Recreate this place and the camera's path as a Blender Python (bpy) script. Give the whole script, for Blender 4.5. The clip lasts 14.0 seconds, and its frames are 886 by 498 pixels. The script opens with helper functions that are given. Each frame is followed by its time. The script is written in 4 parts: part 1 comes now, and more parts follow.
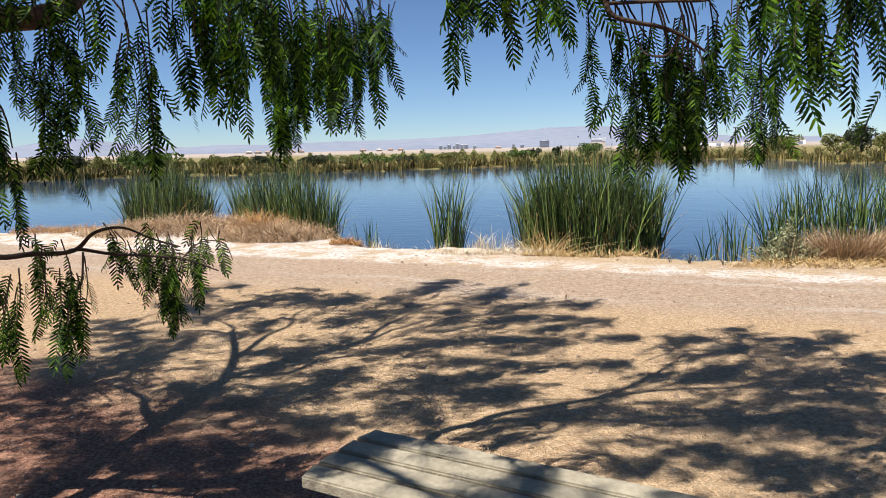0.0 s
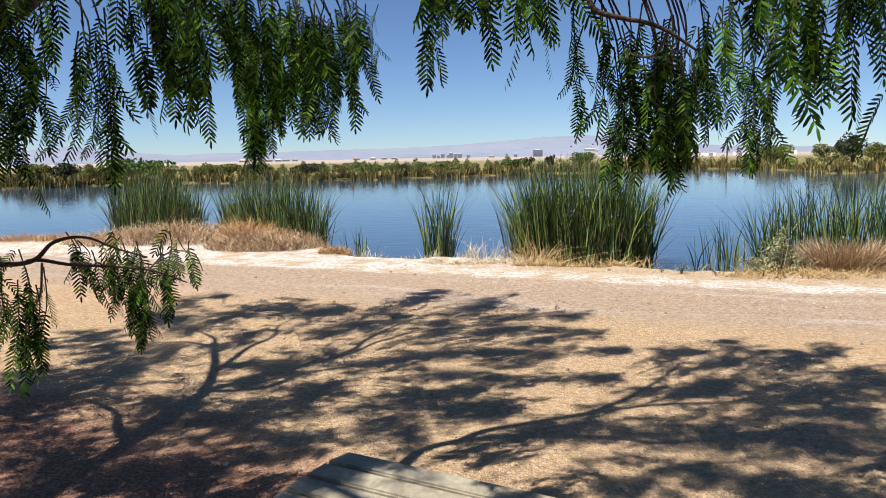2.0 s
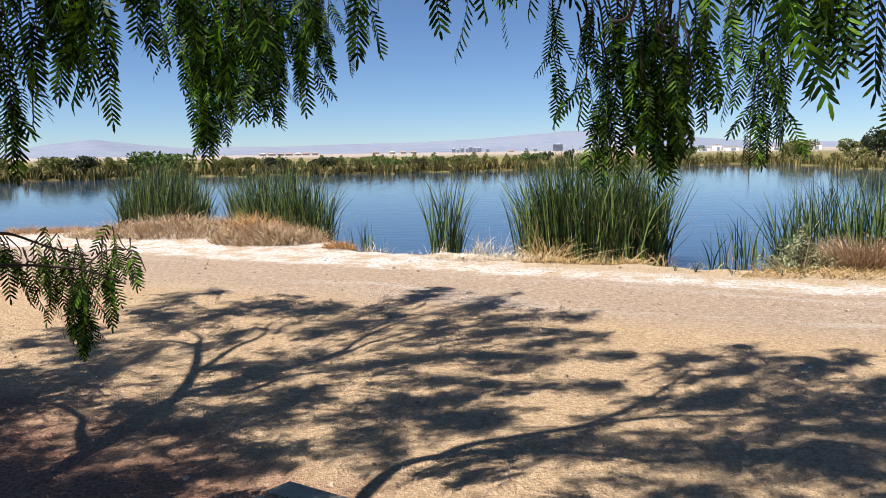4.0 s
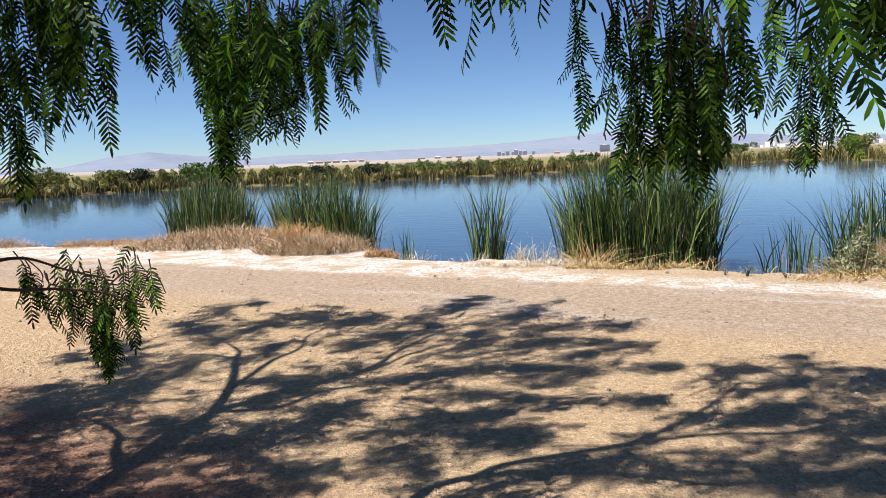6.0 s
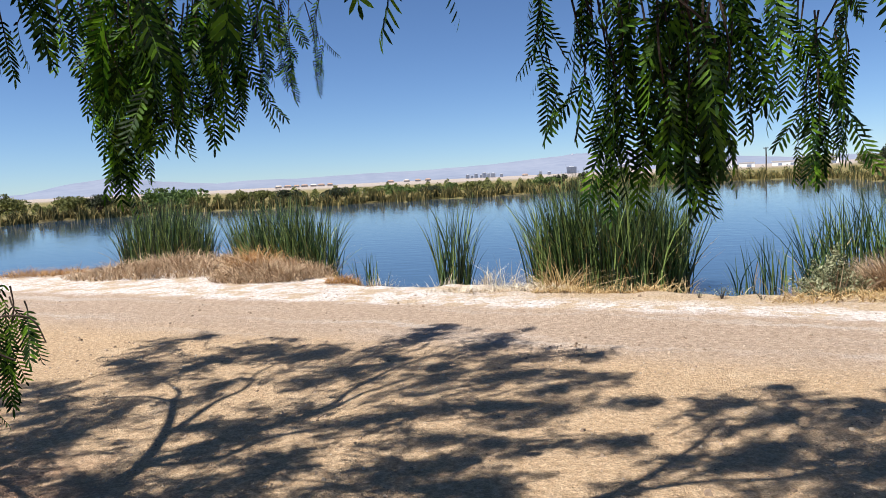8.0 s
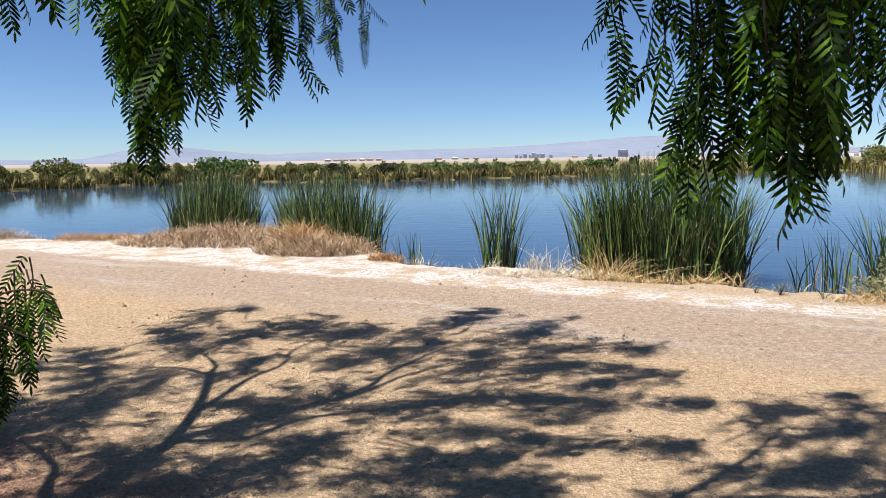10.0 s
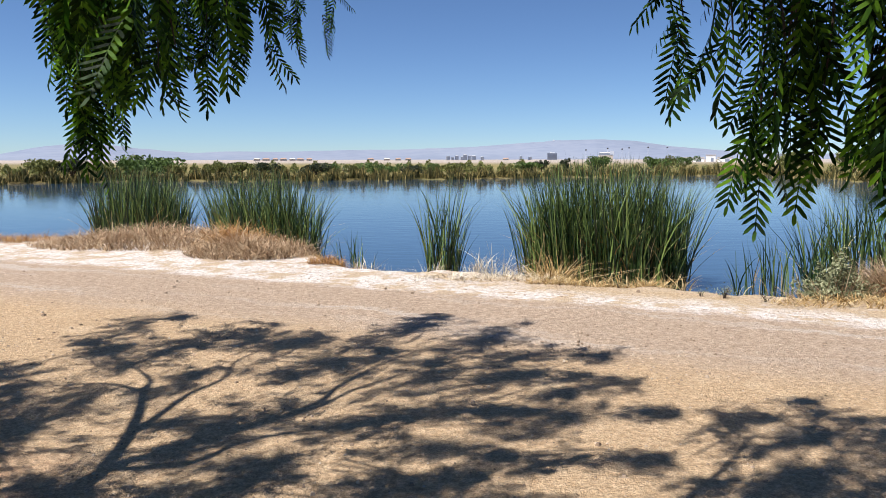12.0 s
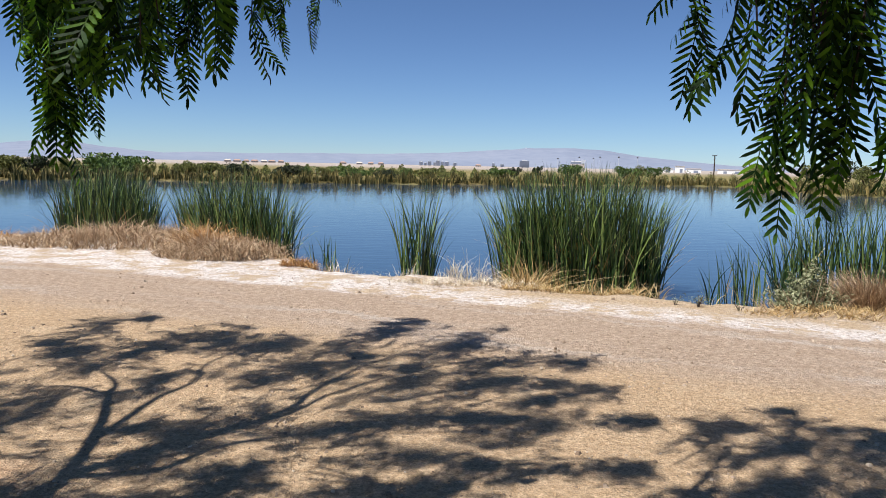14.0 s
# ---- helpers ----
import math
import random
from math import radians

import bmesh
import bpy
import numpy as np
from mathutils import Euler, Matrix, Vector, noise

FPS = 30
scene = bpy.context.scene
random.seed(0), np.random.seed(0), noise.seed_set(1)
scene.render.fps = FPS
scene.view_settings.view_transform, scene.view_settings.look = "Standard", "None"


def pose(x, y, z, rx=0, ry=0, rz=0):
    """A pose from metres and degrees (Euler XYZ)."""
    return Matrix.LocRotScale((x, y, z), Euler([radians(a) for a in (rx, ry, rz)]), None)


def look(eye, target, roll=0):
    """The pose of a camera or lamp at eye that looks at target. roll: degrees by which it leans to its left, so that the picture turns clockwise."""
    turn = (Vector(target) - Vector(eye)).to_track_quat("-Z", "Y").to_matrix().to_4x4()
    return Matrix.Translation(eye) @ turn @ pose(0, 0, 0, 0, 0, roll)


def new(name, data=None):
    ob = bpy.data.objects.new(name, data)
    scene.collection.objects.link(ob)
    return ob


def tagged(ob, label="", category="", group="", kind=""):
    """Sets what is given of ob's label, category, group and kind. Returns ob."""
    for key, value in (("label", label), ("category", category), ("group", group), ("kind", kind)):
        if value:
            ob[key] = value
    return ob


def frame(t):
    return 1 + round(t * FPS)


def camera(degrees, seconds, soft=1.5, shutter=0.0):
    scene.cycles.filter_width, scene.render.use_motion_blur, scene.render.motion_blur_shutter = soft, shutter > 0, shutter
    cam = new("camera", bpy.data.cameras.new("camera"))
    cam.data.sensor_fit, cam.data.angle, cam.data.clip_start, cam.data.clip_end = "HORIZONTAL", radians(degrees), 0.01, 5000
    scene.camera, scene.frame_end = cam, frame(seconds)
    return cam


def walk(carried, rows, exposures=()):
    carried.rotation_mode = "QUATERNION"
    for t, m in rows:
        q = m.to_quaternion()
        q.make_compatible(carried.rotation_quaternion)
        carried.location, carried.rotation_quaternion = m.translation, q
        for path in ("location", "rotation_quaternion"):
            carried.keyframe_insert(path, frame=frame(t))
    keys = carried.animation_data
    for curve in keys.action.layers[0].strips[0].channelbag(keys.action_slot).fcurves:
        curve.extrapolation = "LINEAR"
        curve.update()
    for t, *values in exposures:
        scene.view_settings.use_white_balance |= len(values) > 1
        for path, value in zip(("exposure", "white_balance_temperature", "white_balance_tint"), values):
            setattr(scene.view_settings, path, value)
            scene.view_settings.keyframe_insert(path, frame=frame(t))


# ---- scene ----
cam = camera(64.0, 14.0, soft=0.9)
PATH = [
    (0, (0.486, 0.247, 1.567), (0.404, 2.226, 1.287), -1.2),
    (0.5, (0.507, 0.241, 1.568), (0.440, 2.222, 1.301), -1.2),
    (1, (0.510, 0.262, 1.559), (0.443, 2.245, 1.301), -1.6),
    (1.5, (0.507, 0.319, 1.550), (0.429, 2.302, 1.296), -1.7),
    (2, (0.535, 0.383, 1.557), (0.472, 2.366, 1.301), -1.0),
    (2.2, (0.548, 0.432, 1.554), (0.496, 2.416, 1.307), -0.6),
    (4.3, (0.741, 0.767, 1.525), (0.590, 2.742, 1.253), -0.9),
    (4.5, (0.757, 0.805, 1.520), (0.578, 2.778, 1.253), -0.9),
    (5, (0.807, 0.822, 1.533), (0.574, 2.791, 1.271), -1.0),
    (5.5, (0.816, 0.814, 1.547), (0.560, 2.780, 1.285), -1.7),
    (6, (0.790, 0.840, 1.561), (0.542, 2.806, 1.305), -2.3),
    (6.5, (0.764, 0.902, 1.596), (0.579, 2.879, 1.370), -3.5),
    (7, (0.760, 0.962, 1.595), (0.646, 2.949, 1.408), -3.1),
    (7.5, (0.783, 1.086, 1.561), (0.690, 3.074, 1.371), -2.7),
    (8, (0.823, 1.277, 1.535), (0.661, 3.260, 1.339), -2.8),
    (8.5, (0.870, 1.421, 1.520), (0.572, 3.387, 1.308), -1.9),
    (8.7, (0.878, 1.439, 1.529), (0.545, 3.398, 1.307), -1.5),
    (10.8, (0.721, 1.585, 1.542), (0.480, 3.553, 1.286), -1.1),
    (11, (0.700, 1.667, 1.537), (0.473, 3.638, 1.286), -1.4),
    (11.5, (0.651, 1.670, 1.542), (0.463, 3.644, 1.282), -0.5),
    (12, (0.609, 1.707, 1.540), (0.511, 3.689, 1.289), -0.1),
    (12.5, (0.607, 1.773, 1.523), (0.541, 3.758, 1.290), 0.3),
    (13, (0.581, 1.759, 1.522), (0.536, 3.745, 1.289), 0.7),
    (13.5, (0.559, 1.769, 1.518), (0.531, 3.755, 1.286), 1.1),
    (14, (0.553, 1.786, 1.517), (0.536, 3.772, 1.282), 1.2),
]
walk(cam, [(t, look(eye, target, roll)) for t, eye, target, roll in PATH], ((0.0, 0.86, 6850, 10), (5.0, 0.88, 6650, 10), (8.0, 0.85, 6500, 10), (11.0, 0.86, 6500, 10), (14.0, 0.68, 6450, 10)))

# ---- light ----
SHADE = Vector((0.497, 0.289))          # metres that a shadow moves along the ground for each metre of height
world = bpy.data.worlds.new("sky")
scene.world = world
world.use_nodes = True
wn = world.node_tree
sky = wn.nodes.new("ShaderNodeTexSky")
sky.sky_type, sky.sun_disc = "NISHITA", False
sky.sun_elevation, sky.sun_rotation = radians(60), radians(240)
sky.altitude, sky.air_density, sky.dust_density, sky.ozone_density = 600, 0.75, 0.05, 1.5
tint = wn.nodes.new("ShaderNodeMix")
tint.data_type, tint.blend_type = "RGBA", "MULTIPLY"
tint.inputs[0].default_value = 1.0
tint.inputs[7].default_value = (0.86, 1.06, 1.33, 1)
wn.links.new(sky.outputs[0], tint.inputs[6])
wn.links.new(tint.outputs[2], wn.nodes["Background"].inputs[0])
wn.nodes["Background"].inputs[1].default_value = 0.049
sun_lamp = bpy.data.lights.new("sun", "SUN")
sun_lamp.energy, sun_lamp.angle, sun_lamp.color = 5.0, radians(0.53), (1.0, 0.965, 0.925)
sun = new("sun", sun_lamp)
sun.matrix_world = look((0, 0, 30), (SHADE.x, SHADE.y, 29))


# ---- materials ----
def material(name, colours, scale=5.0, rough=0.85, bump=0.0, bump_scale=40.0, island=0.0, through_light=0.0, spec=0.3):
    """Mottled colour between the given ones at two scales, with fine relief; island: spread of brightness from piece to piece."""
    m = bpy.data.materials.new(name)
    m.use_nodes = True
    t, n, l = m.node_tree, m.node_tree.nodes, m.node_tree.links
    b = n["Principled BSDF"]
    b.inputs["Roughness"].default_value = rough
    b.inputs["Specular IOR Level"].default_value = spec
    geo = n.new("ShaderNodeNewGeometry")
    big, small = n.new("ShaderNodeTexNoise"), n.new("ShaderNodeTexNoise")
    big.inputs["Scale"].default_value, small.inputs["Scale"].default_value = scale, scale * 9
    big.inputs["Detail"].default_value = small.inputs["Detail"].default_value = 4
    for k in (big, small):
        l.new(geo.outputs["Position"], k.inputs["Vector"])
    add = n.new("ShaderNodeMath")
    add.operation = "ADD"
    half = n.new("ShaderNodeMath")
    half.operation = "MULTIPLY"
    half.inputs[1].default_value = 0.5
    l.new(big.outputs[0], add.inputs[0])
    l.new(small.outputs[0], add.inputs[1])
    l.new(add.outputs[0], half.inputs[0])
    value = half.outputs[0]
    if island:
        mix = n.new("ShaderNodeMix")
        mix.inputs[0].default_value = island
        l.new(value, mix.inputs[2])
        l.new(geo.outputs["Random Per Island"], mix.inputs[3])
        value = mix.outputs[0]
    ramp = n.new("ShaderNodeValToRGB")
    lo, hi = (0.33, 0.67) if not island else (0.25, 0.8)
    steps = len(colours)
    for i, c in enumerate(colours):
        at = lo + (hi - lo) * i / max(1, steps - 1)
        e = ramp.color_ramp.elements[i] if i < 2 else ramp.color_ramp.elements.new(at)
        e.position, e.color = at, (*c, 1)
    l.new(value, ramp.inputs[0])
    l.new(ramp.outputs[0], b.inputs["Base Color"])
    if bump:
        fine, bp = n.new("ShaderNodeTexNoise"), n.new("ShaderNodeBump")
        fine.inputs["Scale"].default_value, fine.inputs["Detail"].default_value = bump_scale, 5
        l.new(geo.outputs["Position"], fine.inputs["Vector"])
        l.new(fine.outputs[0], bp.inputs["Height"])
        bp.inputs["Strength"].default_value, bp.inputs["Distance"].default_value = bump, 0.02
        l.new(bp.outputs[0], b.inputs["Normal"])
    if through_light:
        tr, mx = n.new("ShaderNodeBsdfTranslucent"), n.new("ShaderNodeMixShader")
        l.new(ramp.outputs[0], tr.inputs["Color"])
        mx.inputs[0].default_value = through_light
        l.new(b.outputs[0], mx.inputs[1])
        l.new(tr.outputs[0], mx.inputs[2])
        l.new(mx.outputs[0], n["Material Output"].inputs[0])
    return m


LEAF = material("pepper_leaf", [(0.006, 0.020, 0.002), (0.019, 0.060, 0.004), (0.13, 0.27, 0.014)], 6, 0.55, island=0.65, through_light=0.34, spec=0.15)
BARK = material("bark", [(0.05, 0.034, 0.024), (0.11, 0.078, 0.055), (0.17, 0.13, 0.10)], 14, 0.9, 0.8, 60)
TWIG = material("twig", [(0.028, 0.018, 0.012), (0.065, 0.044, 0.028)], 20, 0.8, 0.3, 120)
REED = material("reed_green", [(0.010, 0.026, 0.007), (0.036, 0.075, 0.018), (0.17, 0.23, 0.06)], 3, 0.45, island=0.85, through_light=0.12, spec=0.5)
STRAW = material("straw", [(0.26, 0.16, 0.06), (0.46, 0.31, 0.13), (0.62, 0.48, 0.26)], 4, 0.75, island=0.75, through_light=0.15)
PALE_STRAW = material("pale_straw", [(0.45, 0.36, 0.24), (0.68, 0.60, 0.47)], 6, 0.8, island=0.7)
DRY = material("dry_grass", [(0.22, 0.14, 0.08), (0.42, 0.29, 0.175), (0.64, 0.49, 0.33)], 2.2, 0.85, island=0.6)
RUST = material("rusty_grass", [(0.28, 0.14, 0.05), (0.46, 0.25, 0.09), (0.55, 0.36, 0.17)], 5, 0.85, island=0.6)
SAGE = material("sage_leaf", [(0.10, 0.11, 0.05), (0.22, 0.23, 0.12), (0.38, 0.38, 0.23)], 6, 0.75, island=0.6, through_light=0.15)
FAR_REED = material("far_reed", [(0.025, 0.03, 0.008), (0.08, 0.075, 0.018), (0.22, 0.165, 0.05)], 0.35, 0.8, island=0.55)
FAR_STRAW = material("far_straw", [(0.11, 0.085, 0.025), (0.26, 0.19, 0.06), (0.42, 0.32, 0.13)], 0.3, 0.85, island=0.5)
BUSH_OLIVE = material("bush_olive", [(0.065, 0.075, 0.02), (0.13, 0.14, 0.04), (0.21, 0.21, 0.065)], 1.2, 0.8, island=0.6, through_light=0.15)
BUSH_GREEN = material("bush_green", [(0.03, 0.055, 0.012), (0.07, 0.12, 0.025), (0.13, 0.19, 0.05)], 1.2, 0.7, island=0.6, through_light=0.2)
BUSH_DARK = material("bush_dark", [(0.012, 0.018, 0.009), (0.028, 0.04, 0.018), (0.055, 0.07, 0.03)], 1.5, 0.75, island=0.6)
SLAT = material("bench_slat", [(0.20, 0.175, 0.125), (0.28, 0.25, 0.188), (0.36, 0.325, 0.245)], 5, 0.6, 0.25, 90)
STEEL = material("painted_steel", [(0.03, 0.03, 0.03), (0.06, 0.055, 0.05)], 8, 0.5)
STONE = material("pebble", [(0.20, 0.14, 0.095), (0.34, 0.25, 0.18), (0.50, 0.40, 0.30)], 9, 0.85, 0.3, 150, island=0.7)
# the range's blue-lavender is aerial haze painted into its base colour
MOUNTAIN = material("hazed_mountain", [(0.16, 0.188, 0.25), (0.19, 0.216, 0.275), (0.215, 0.238, 0.292)], 0.0016, 1.0, spec=0.0)
SNOW = material("snow", [(0.5, 0.52, 0.57), (0.56, 0.57, 0.6)], 0.01, 0.8)
WHITE = material("white_paint", [(0.74, 0.73, 0.70), (0.82, 0.81, 0.79)], 1.5, 0.5)
STUCCO = material("stucco", [(0.46, 0.40, 0.34), (0.58, 0.51, 0.44)], 0.02, 0.9)
TILE = material("roof_tile", [(0.30, 0.19, 0.14), (0.40, 0.27, 0.21)], 0.3, 0.85)
TOWER = material("tower_concrete", [(0.42, 0.45, 0.52), (0.55, 0.57, 0.62)], 0.004, 0.7)
GLASS = material("dark_glass", [(0.16, 0.18, 0.23), (0.22, 0.25, 0.31)], 0.01, 0.35, spec=0.5)
TYRE = material("tyre_rubber", [(0.02, 0.02, 0.02), (0.035, 0.035, 0.035)], 10, 0.85)


def ground_material():
    """Sandy soil, a greyer rolled track, a salt-white verge, straw litter and red grit, each with its own ragged outline."""
    m = bpy.data.materials.new("dry_soil")
    m.use_nodes = True
    n, l = m.node_tree.nodes, m.node_tree.links
    b = n["Principled BSDF"]
    b.inputs["Roughness"].default_value, b.inputs["Specular IOR Level"].default_value = 0.95, 0.15
    geo, sep = n.new("ShaderNodeNewGeometry"), n.new("ShaderNodeSeparateXYZ")
    l.new(geo.outputs["Position"], sep.inputs[0])

    def math_node(op, a, c, clamp=False):
        k = n.new("ShaderNodeMath")
        k.operation, k.use_clamp = op, clamp
        for i, v in enumerate((a, c)):
            if isinstance(v, (int, float)):
                k.inputs[i].default_value = v
            else:
                l.new(v, k.inputs[i])
        return k.outputs[0]

    def grain(scale, detail=5, rough=0.6):
        k = n.new("ShaderNodeTexNoise")
        k.inputs["Scale"].default_value, k.inputs["Detail"].default_value, k.inputs["Roughness"].default_value = scale, detail, rough
        l.new(geo.outputs["Position"], k.inputs["Vector"])
        return k.outputs[0]

    def band(value, a, c):
        k = n.new("ShaderNodeMapRange")
        k.interpolation_type = "SMOOTHSTEP"
        k.inputs["From Min"].default_value, k.inputs["From Max"].default_value = a, c
        l.new(value, k.inputs[0])
        return k.outputs[0]

    def blend(fac, a, c):
        k = n.new("ShaderNodeMix")
        k.data_type = "RGBA"
        l.new(fac, k.inputs[0])
        for i, v in ((6, a), (7, c)):
            if isinstance(v, tuple):
                k.inputs[i].default_value = (*v, 1)
            else:
                l.new(v, k.inputs[i])
        return k.outputs[2]

    # distance across the track, which runs askew
    s = math_node("ADD", sep.outputs[1], math_node("MULTIPLY", sep.outputs[0], 0.36))
    s = math_node("ADD", s, math_node("MULTIPLY", math_node("SUBTRACT", grain(0.9), 0.5), 0.7))
    s = math_node("ADD", s, math_node("MULTIPLY", math_node("SUBTRACT", grain(9), 0.5), 0.5))
    fine = grain(150, 3)
    mid = grain(22)
    sand = blend(band(mid, 0.35, 0.65), (0.450, 0.305, 0.178), (0.600, 0.432, 0.272))
    sand = blend(band(grain(2.2), 0.55, 0.75), sand, (0.627, 0.465, 0.303))
    track = blend(band(grain(14), 0.35, 0.65), (0.385, 0.280, 0.200), (0.520, 0.395, 0.290))
    # pale wheel streaks along the track
    lane = n.new("ShaderNodeCombineXYZ")
    l.new(math_node("MULTIPLY", math_node("SUBTRACT", sep.outputs[0], math_node("MULTIPLY", sep.outputs[1], 0.36)), 0.22), lane.inputs[0])
    l.new(math_node("MULTIPLY", s, 2.6), lane.inputs[1])
    streak = n.new("ShaderNodeTexNoise")
    streak.inputs["Scale"].default_value, streak.inputs["Detail"].default_value = 1.0, 5
    l.new(lane.outputs[0], streak.inputs["Vector"])
    track = blend(math_node("MULTIPLY", band(streak.outputs[0], 0.52, 0.74), 0.75), track, (0.56, 0.48, 0.41))
    salt = blend(band(grain(16), 0.36, 0.56), (0.52, 0.43, 0.355), (0.80, 0.73, 0.675))
    litter = blend(band(grain(30), 0.35, 0.65), (0.399, 0.271, 0.148), (0.647, 0.493, 0.323))
    grit = blend(band(grain(45), 0.35, 0.65), (0.247, 0.116, 0.073), (0.437, 0.251, 0.176))
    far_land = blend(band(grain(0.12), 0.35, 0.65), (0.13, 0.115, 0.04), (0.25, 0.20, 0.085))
    # haze put into the colour: the plain pales with distance
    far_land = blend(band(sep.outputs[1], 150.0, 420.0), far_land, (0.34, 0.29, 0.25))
    col = blend(band(s, 7.2, 8.3), sand, track)
    salt = blend(band(math_node("ADD", grain(2.2), math_node("MULTIPLY", grain(11), 0.35)), 0.62, 0.78), salt, (0.54, 0.41, 0.28))
    col = blend(band(s, 9.65, 10.05), col, salt)
    x_warp = math_node("ADD", sep.outputs[0], math_node("MULTIPLY", math_node("SUBTRACT", grain(1.2), 0.5), 3.0))
    dry_side = math_node("MULTIPLY", band(x_warp, -0.6, 2.0), band(s, 10.1, 10.8))
    col = blend(math_node("MULTIPLY", dry_side, 0.85), col, litter)
    red = math_node("ADD", math_node("MULTIPLY", sep.outputs[0], 0.55), sep.outputs[1])
    red = math_node("ADD", red, math_node("MULTIPLY", math_node("SUBTRACT", grain(1.6), 0.5), 1.8))
    col = blend(band(red, 4.3, 3.2), col, grit)
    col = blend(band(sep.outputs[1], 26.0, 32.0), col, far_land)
    # coarse grain in the colour
    rough_grain = n.new("ShaderNodeMapRange")
    rough_grain.inputs["From Min"].default_value, rough_grain.inputs["From Max"].default_value = 0.3, 0.7
    rough_grain.inputs["To Min"].default_value, rough_grain.inputs["To Max"].default_value = 0.52, 1.36
    l.new(math_node("ADD", math_node("MULTIPLY", grain(75, 2), 0.6), math_node("MULTIPLY", grain(27, 3), 0.4)), rough_grain.inputs[0])
    dark = n.new("ShaderNodeVectorMath")
    dark.operation = "SCALE"
    l.new(col, dark.inputs[0])
    l.new(rough_grain.outputs[0], dark.inputs[3])
    col = dark.outputs[0]
    # dark specks of grit
    vor = n.new("ShaderNodeTexVoronoi")
    vor.inputs["Scale"].default_value = 38
    l.new(geo.outputs["Position"], vor.inputs["Vector"])
    speck = math_node("MULTIPLY", band(vor.outputs["Distance"], 0.20, 0.08), band(grain(5), 0.5, 0.62))
    col = blend(math_node("MULTIPLY", speck, 0.6), col, (0.20, 0.14, 0.10))
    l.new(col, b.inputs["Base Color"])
    bump = n.new("ShaderNodeBump")
    height = math_node("ADD", math_node("MULTIPLY", fine, 0.35), math_node("ADD", math_node("MULTIPLY", mid, 1.0), math_node("MULTIPLY", grain(60, 4), 0.7)))
    l.new(height, bump.inputs["Height"])
    bump.inputs["Strength"].default_value, bump.inputs["Distance"].default_value = 0.9, 0.05
    l.new(bump.outputs[0], b.inputs["Normal"])
    return m


def water_material():
    m = bpy.data.materials.new("lake_water")
    m.use_nodes = True
    n, l = m.node_tree.nodes, m.node_tree.links
    b = n["Principled BSDF"]
    b.inputs["Base Color"].default_value = (0.03, 0.06, 0.10, 1)
    b.inputs["Roughness"].default_value, b.inputs["IOR"].default_value = 0.04, 1.33
    geo, stretch, noise_a, bump = n.new("ShaderNodeNewGeometry"), n.new("ShaderNodeVectorMath"), n.new("ShaderNodeTexNoise"), n.new("ShaderNodeBump")
    stretch.operation = "MULTIPLY"
    stretch.inputs[1].default_value = (0.9, 2.2, 1)
    l.new(geo.outputs["Position"], stretch.inputs[0])
    l.new(stretch.outputs[0], noise_a.inputs["Vector"])
    noise_a.inputs["Scale"].default_value, noise_a.inputs["Detail"].default_value = 1.6, 3
    l.new(noise_a.outputs[0], bump.inputs["Height"])
    bump.inputs["Strength"].default_value, bump.inputs["Distance"].default_value = 0.25, 0.02
    l.new(bump.outputs[0], b.inputs["Normal"])
    return m


SOIL, WATER = ground_material(), water_material()
rng = np.random.default_rng(7)


# ---- small tools ----
def empty(name, at=(0, 0, 0)):
    ob = new(name)
    ob.empty_display_size = 0.1
    ob.location = at
    return ob


def part(name, bm, mat, parent=None, label=""):
    """A bmesh as one mesh object, in the frame of its parent."""
    me = bpy.data.meshes.new(name)
    bm.to_mesh(me)
    bm.free()
    me.materials.append(mat)
    ob = new(name, me)
    ob.parent = parent
    return tagged(ob, label)


def sheet(name, verts, faces, mat, parent=None, label="", smooth=False):
    """A mesh object from arrays of corners and faces."""
    me = bpy.data.meshes.new(name)
    me.from_pydata(np.asarray(verts, float).tolist(), [], [tuple(int(i) for i in f) for f in faces])
    if smooth:
        me.polygons.foreach_set("use_smooth", [True] * len(me.polygons))
    me.materials.append(mat)
    ob = new(name, me)
    ob.parent = parent
    return tagged(ob, label)


def add_box(bm, size, at=(0, 0, 0), turn=None, bevel=0.0):
    m = Matrix.Translation(at) @ (turn or Matrix()) @ Matrix.Diagonal((*size, 1))
    vs = bmesh.ops.create_cube(bm, size=1, matrix=m)["verts"]
    if bevel:
        es = list({e for v in vs for e in v.link_edges})
        bmesh.ops.bevel(bm, geom=es, offset=bevel, segments=2, affect="EDGES")
    return bm


def box_mesh(size, at=(0, 0, 0), turn=None, bevel=0.0):
    return add_box(bmesh.new(), size, at, turn, bevel)


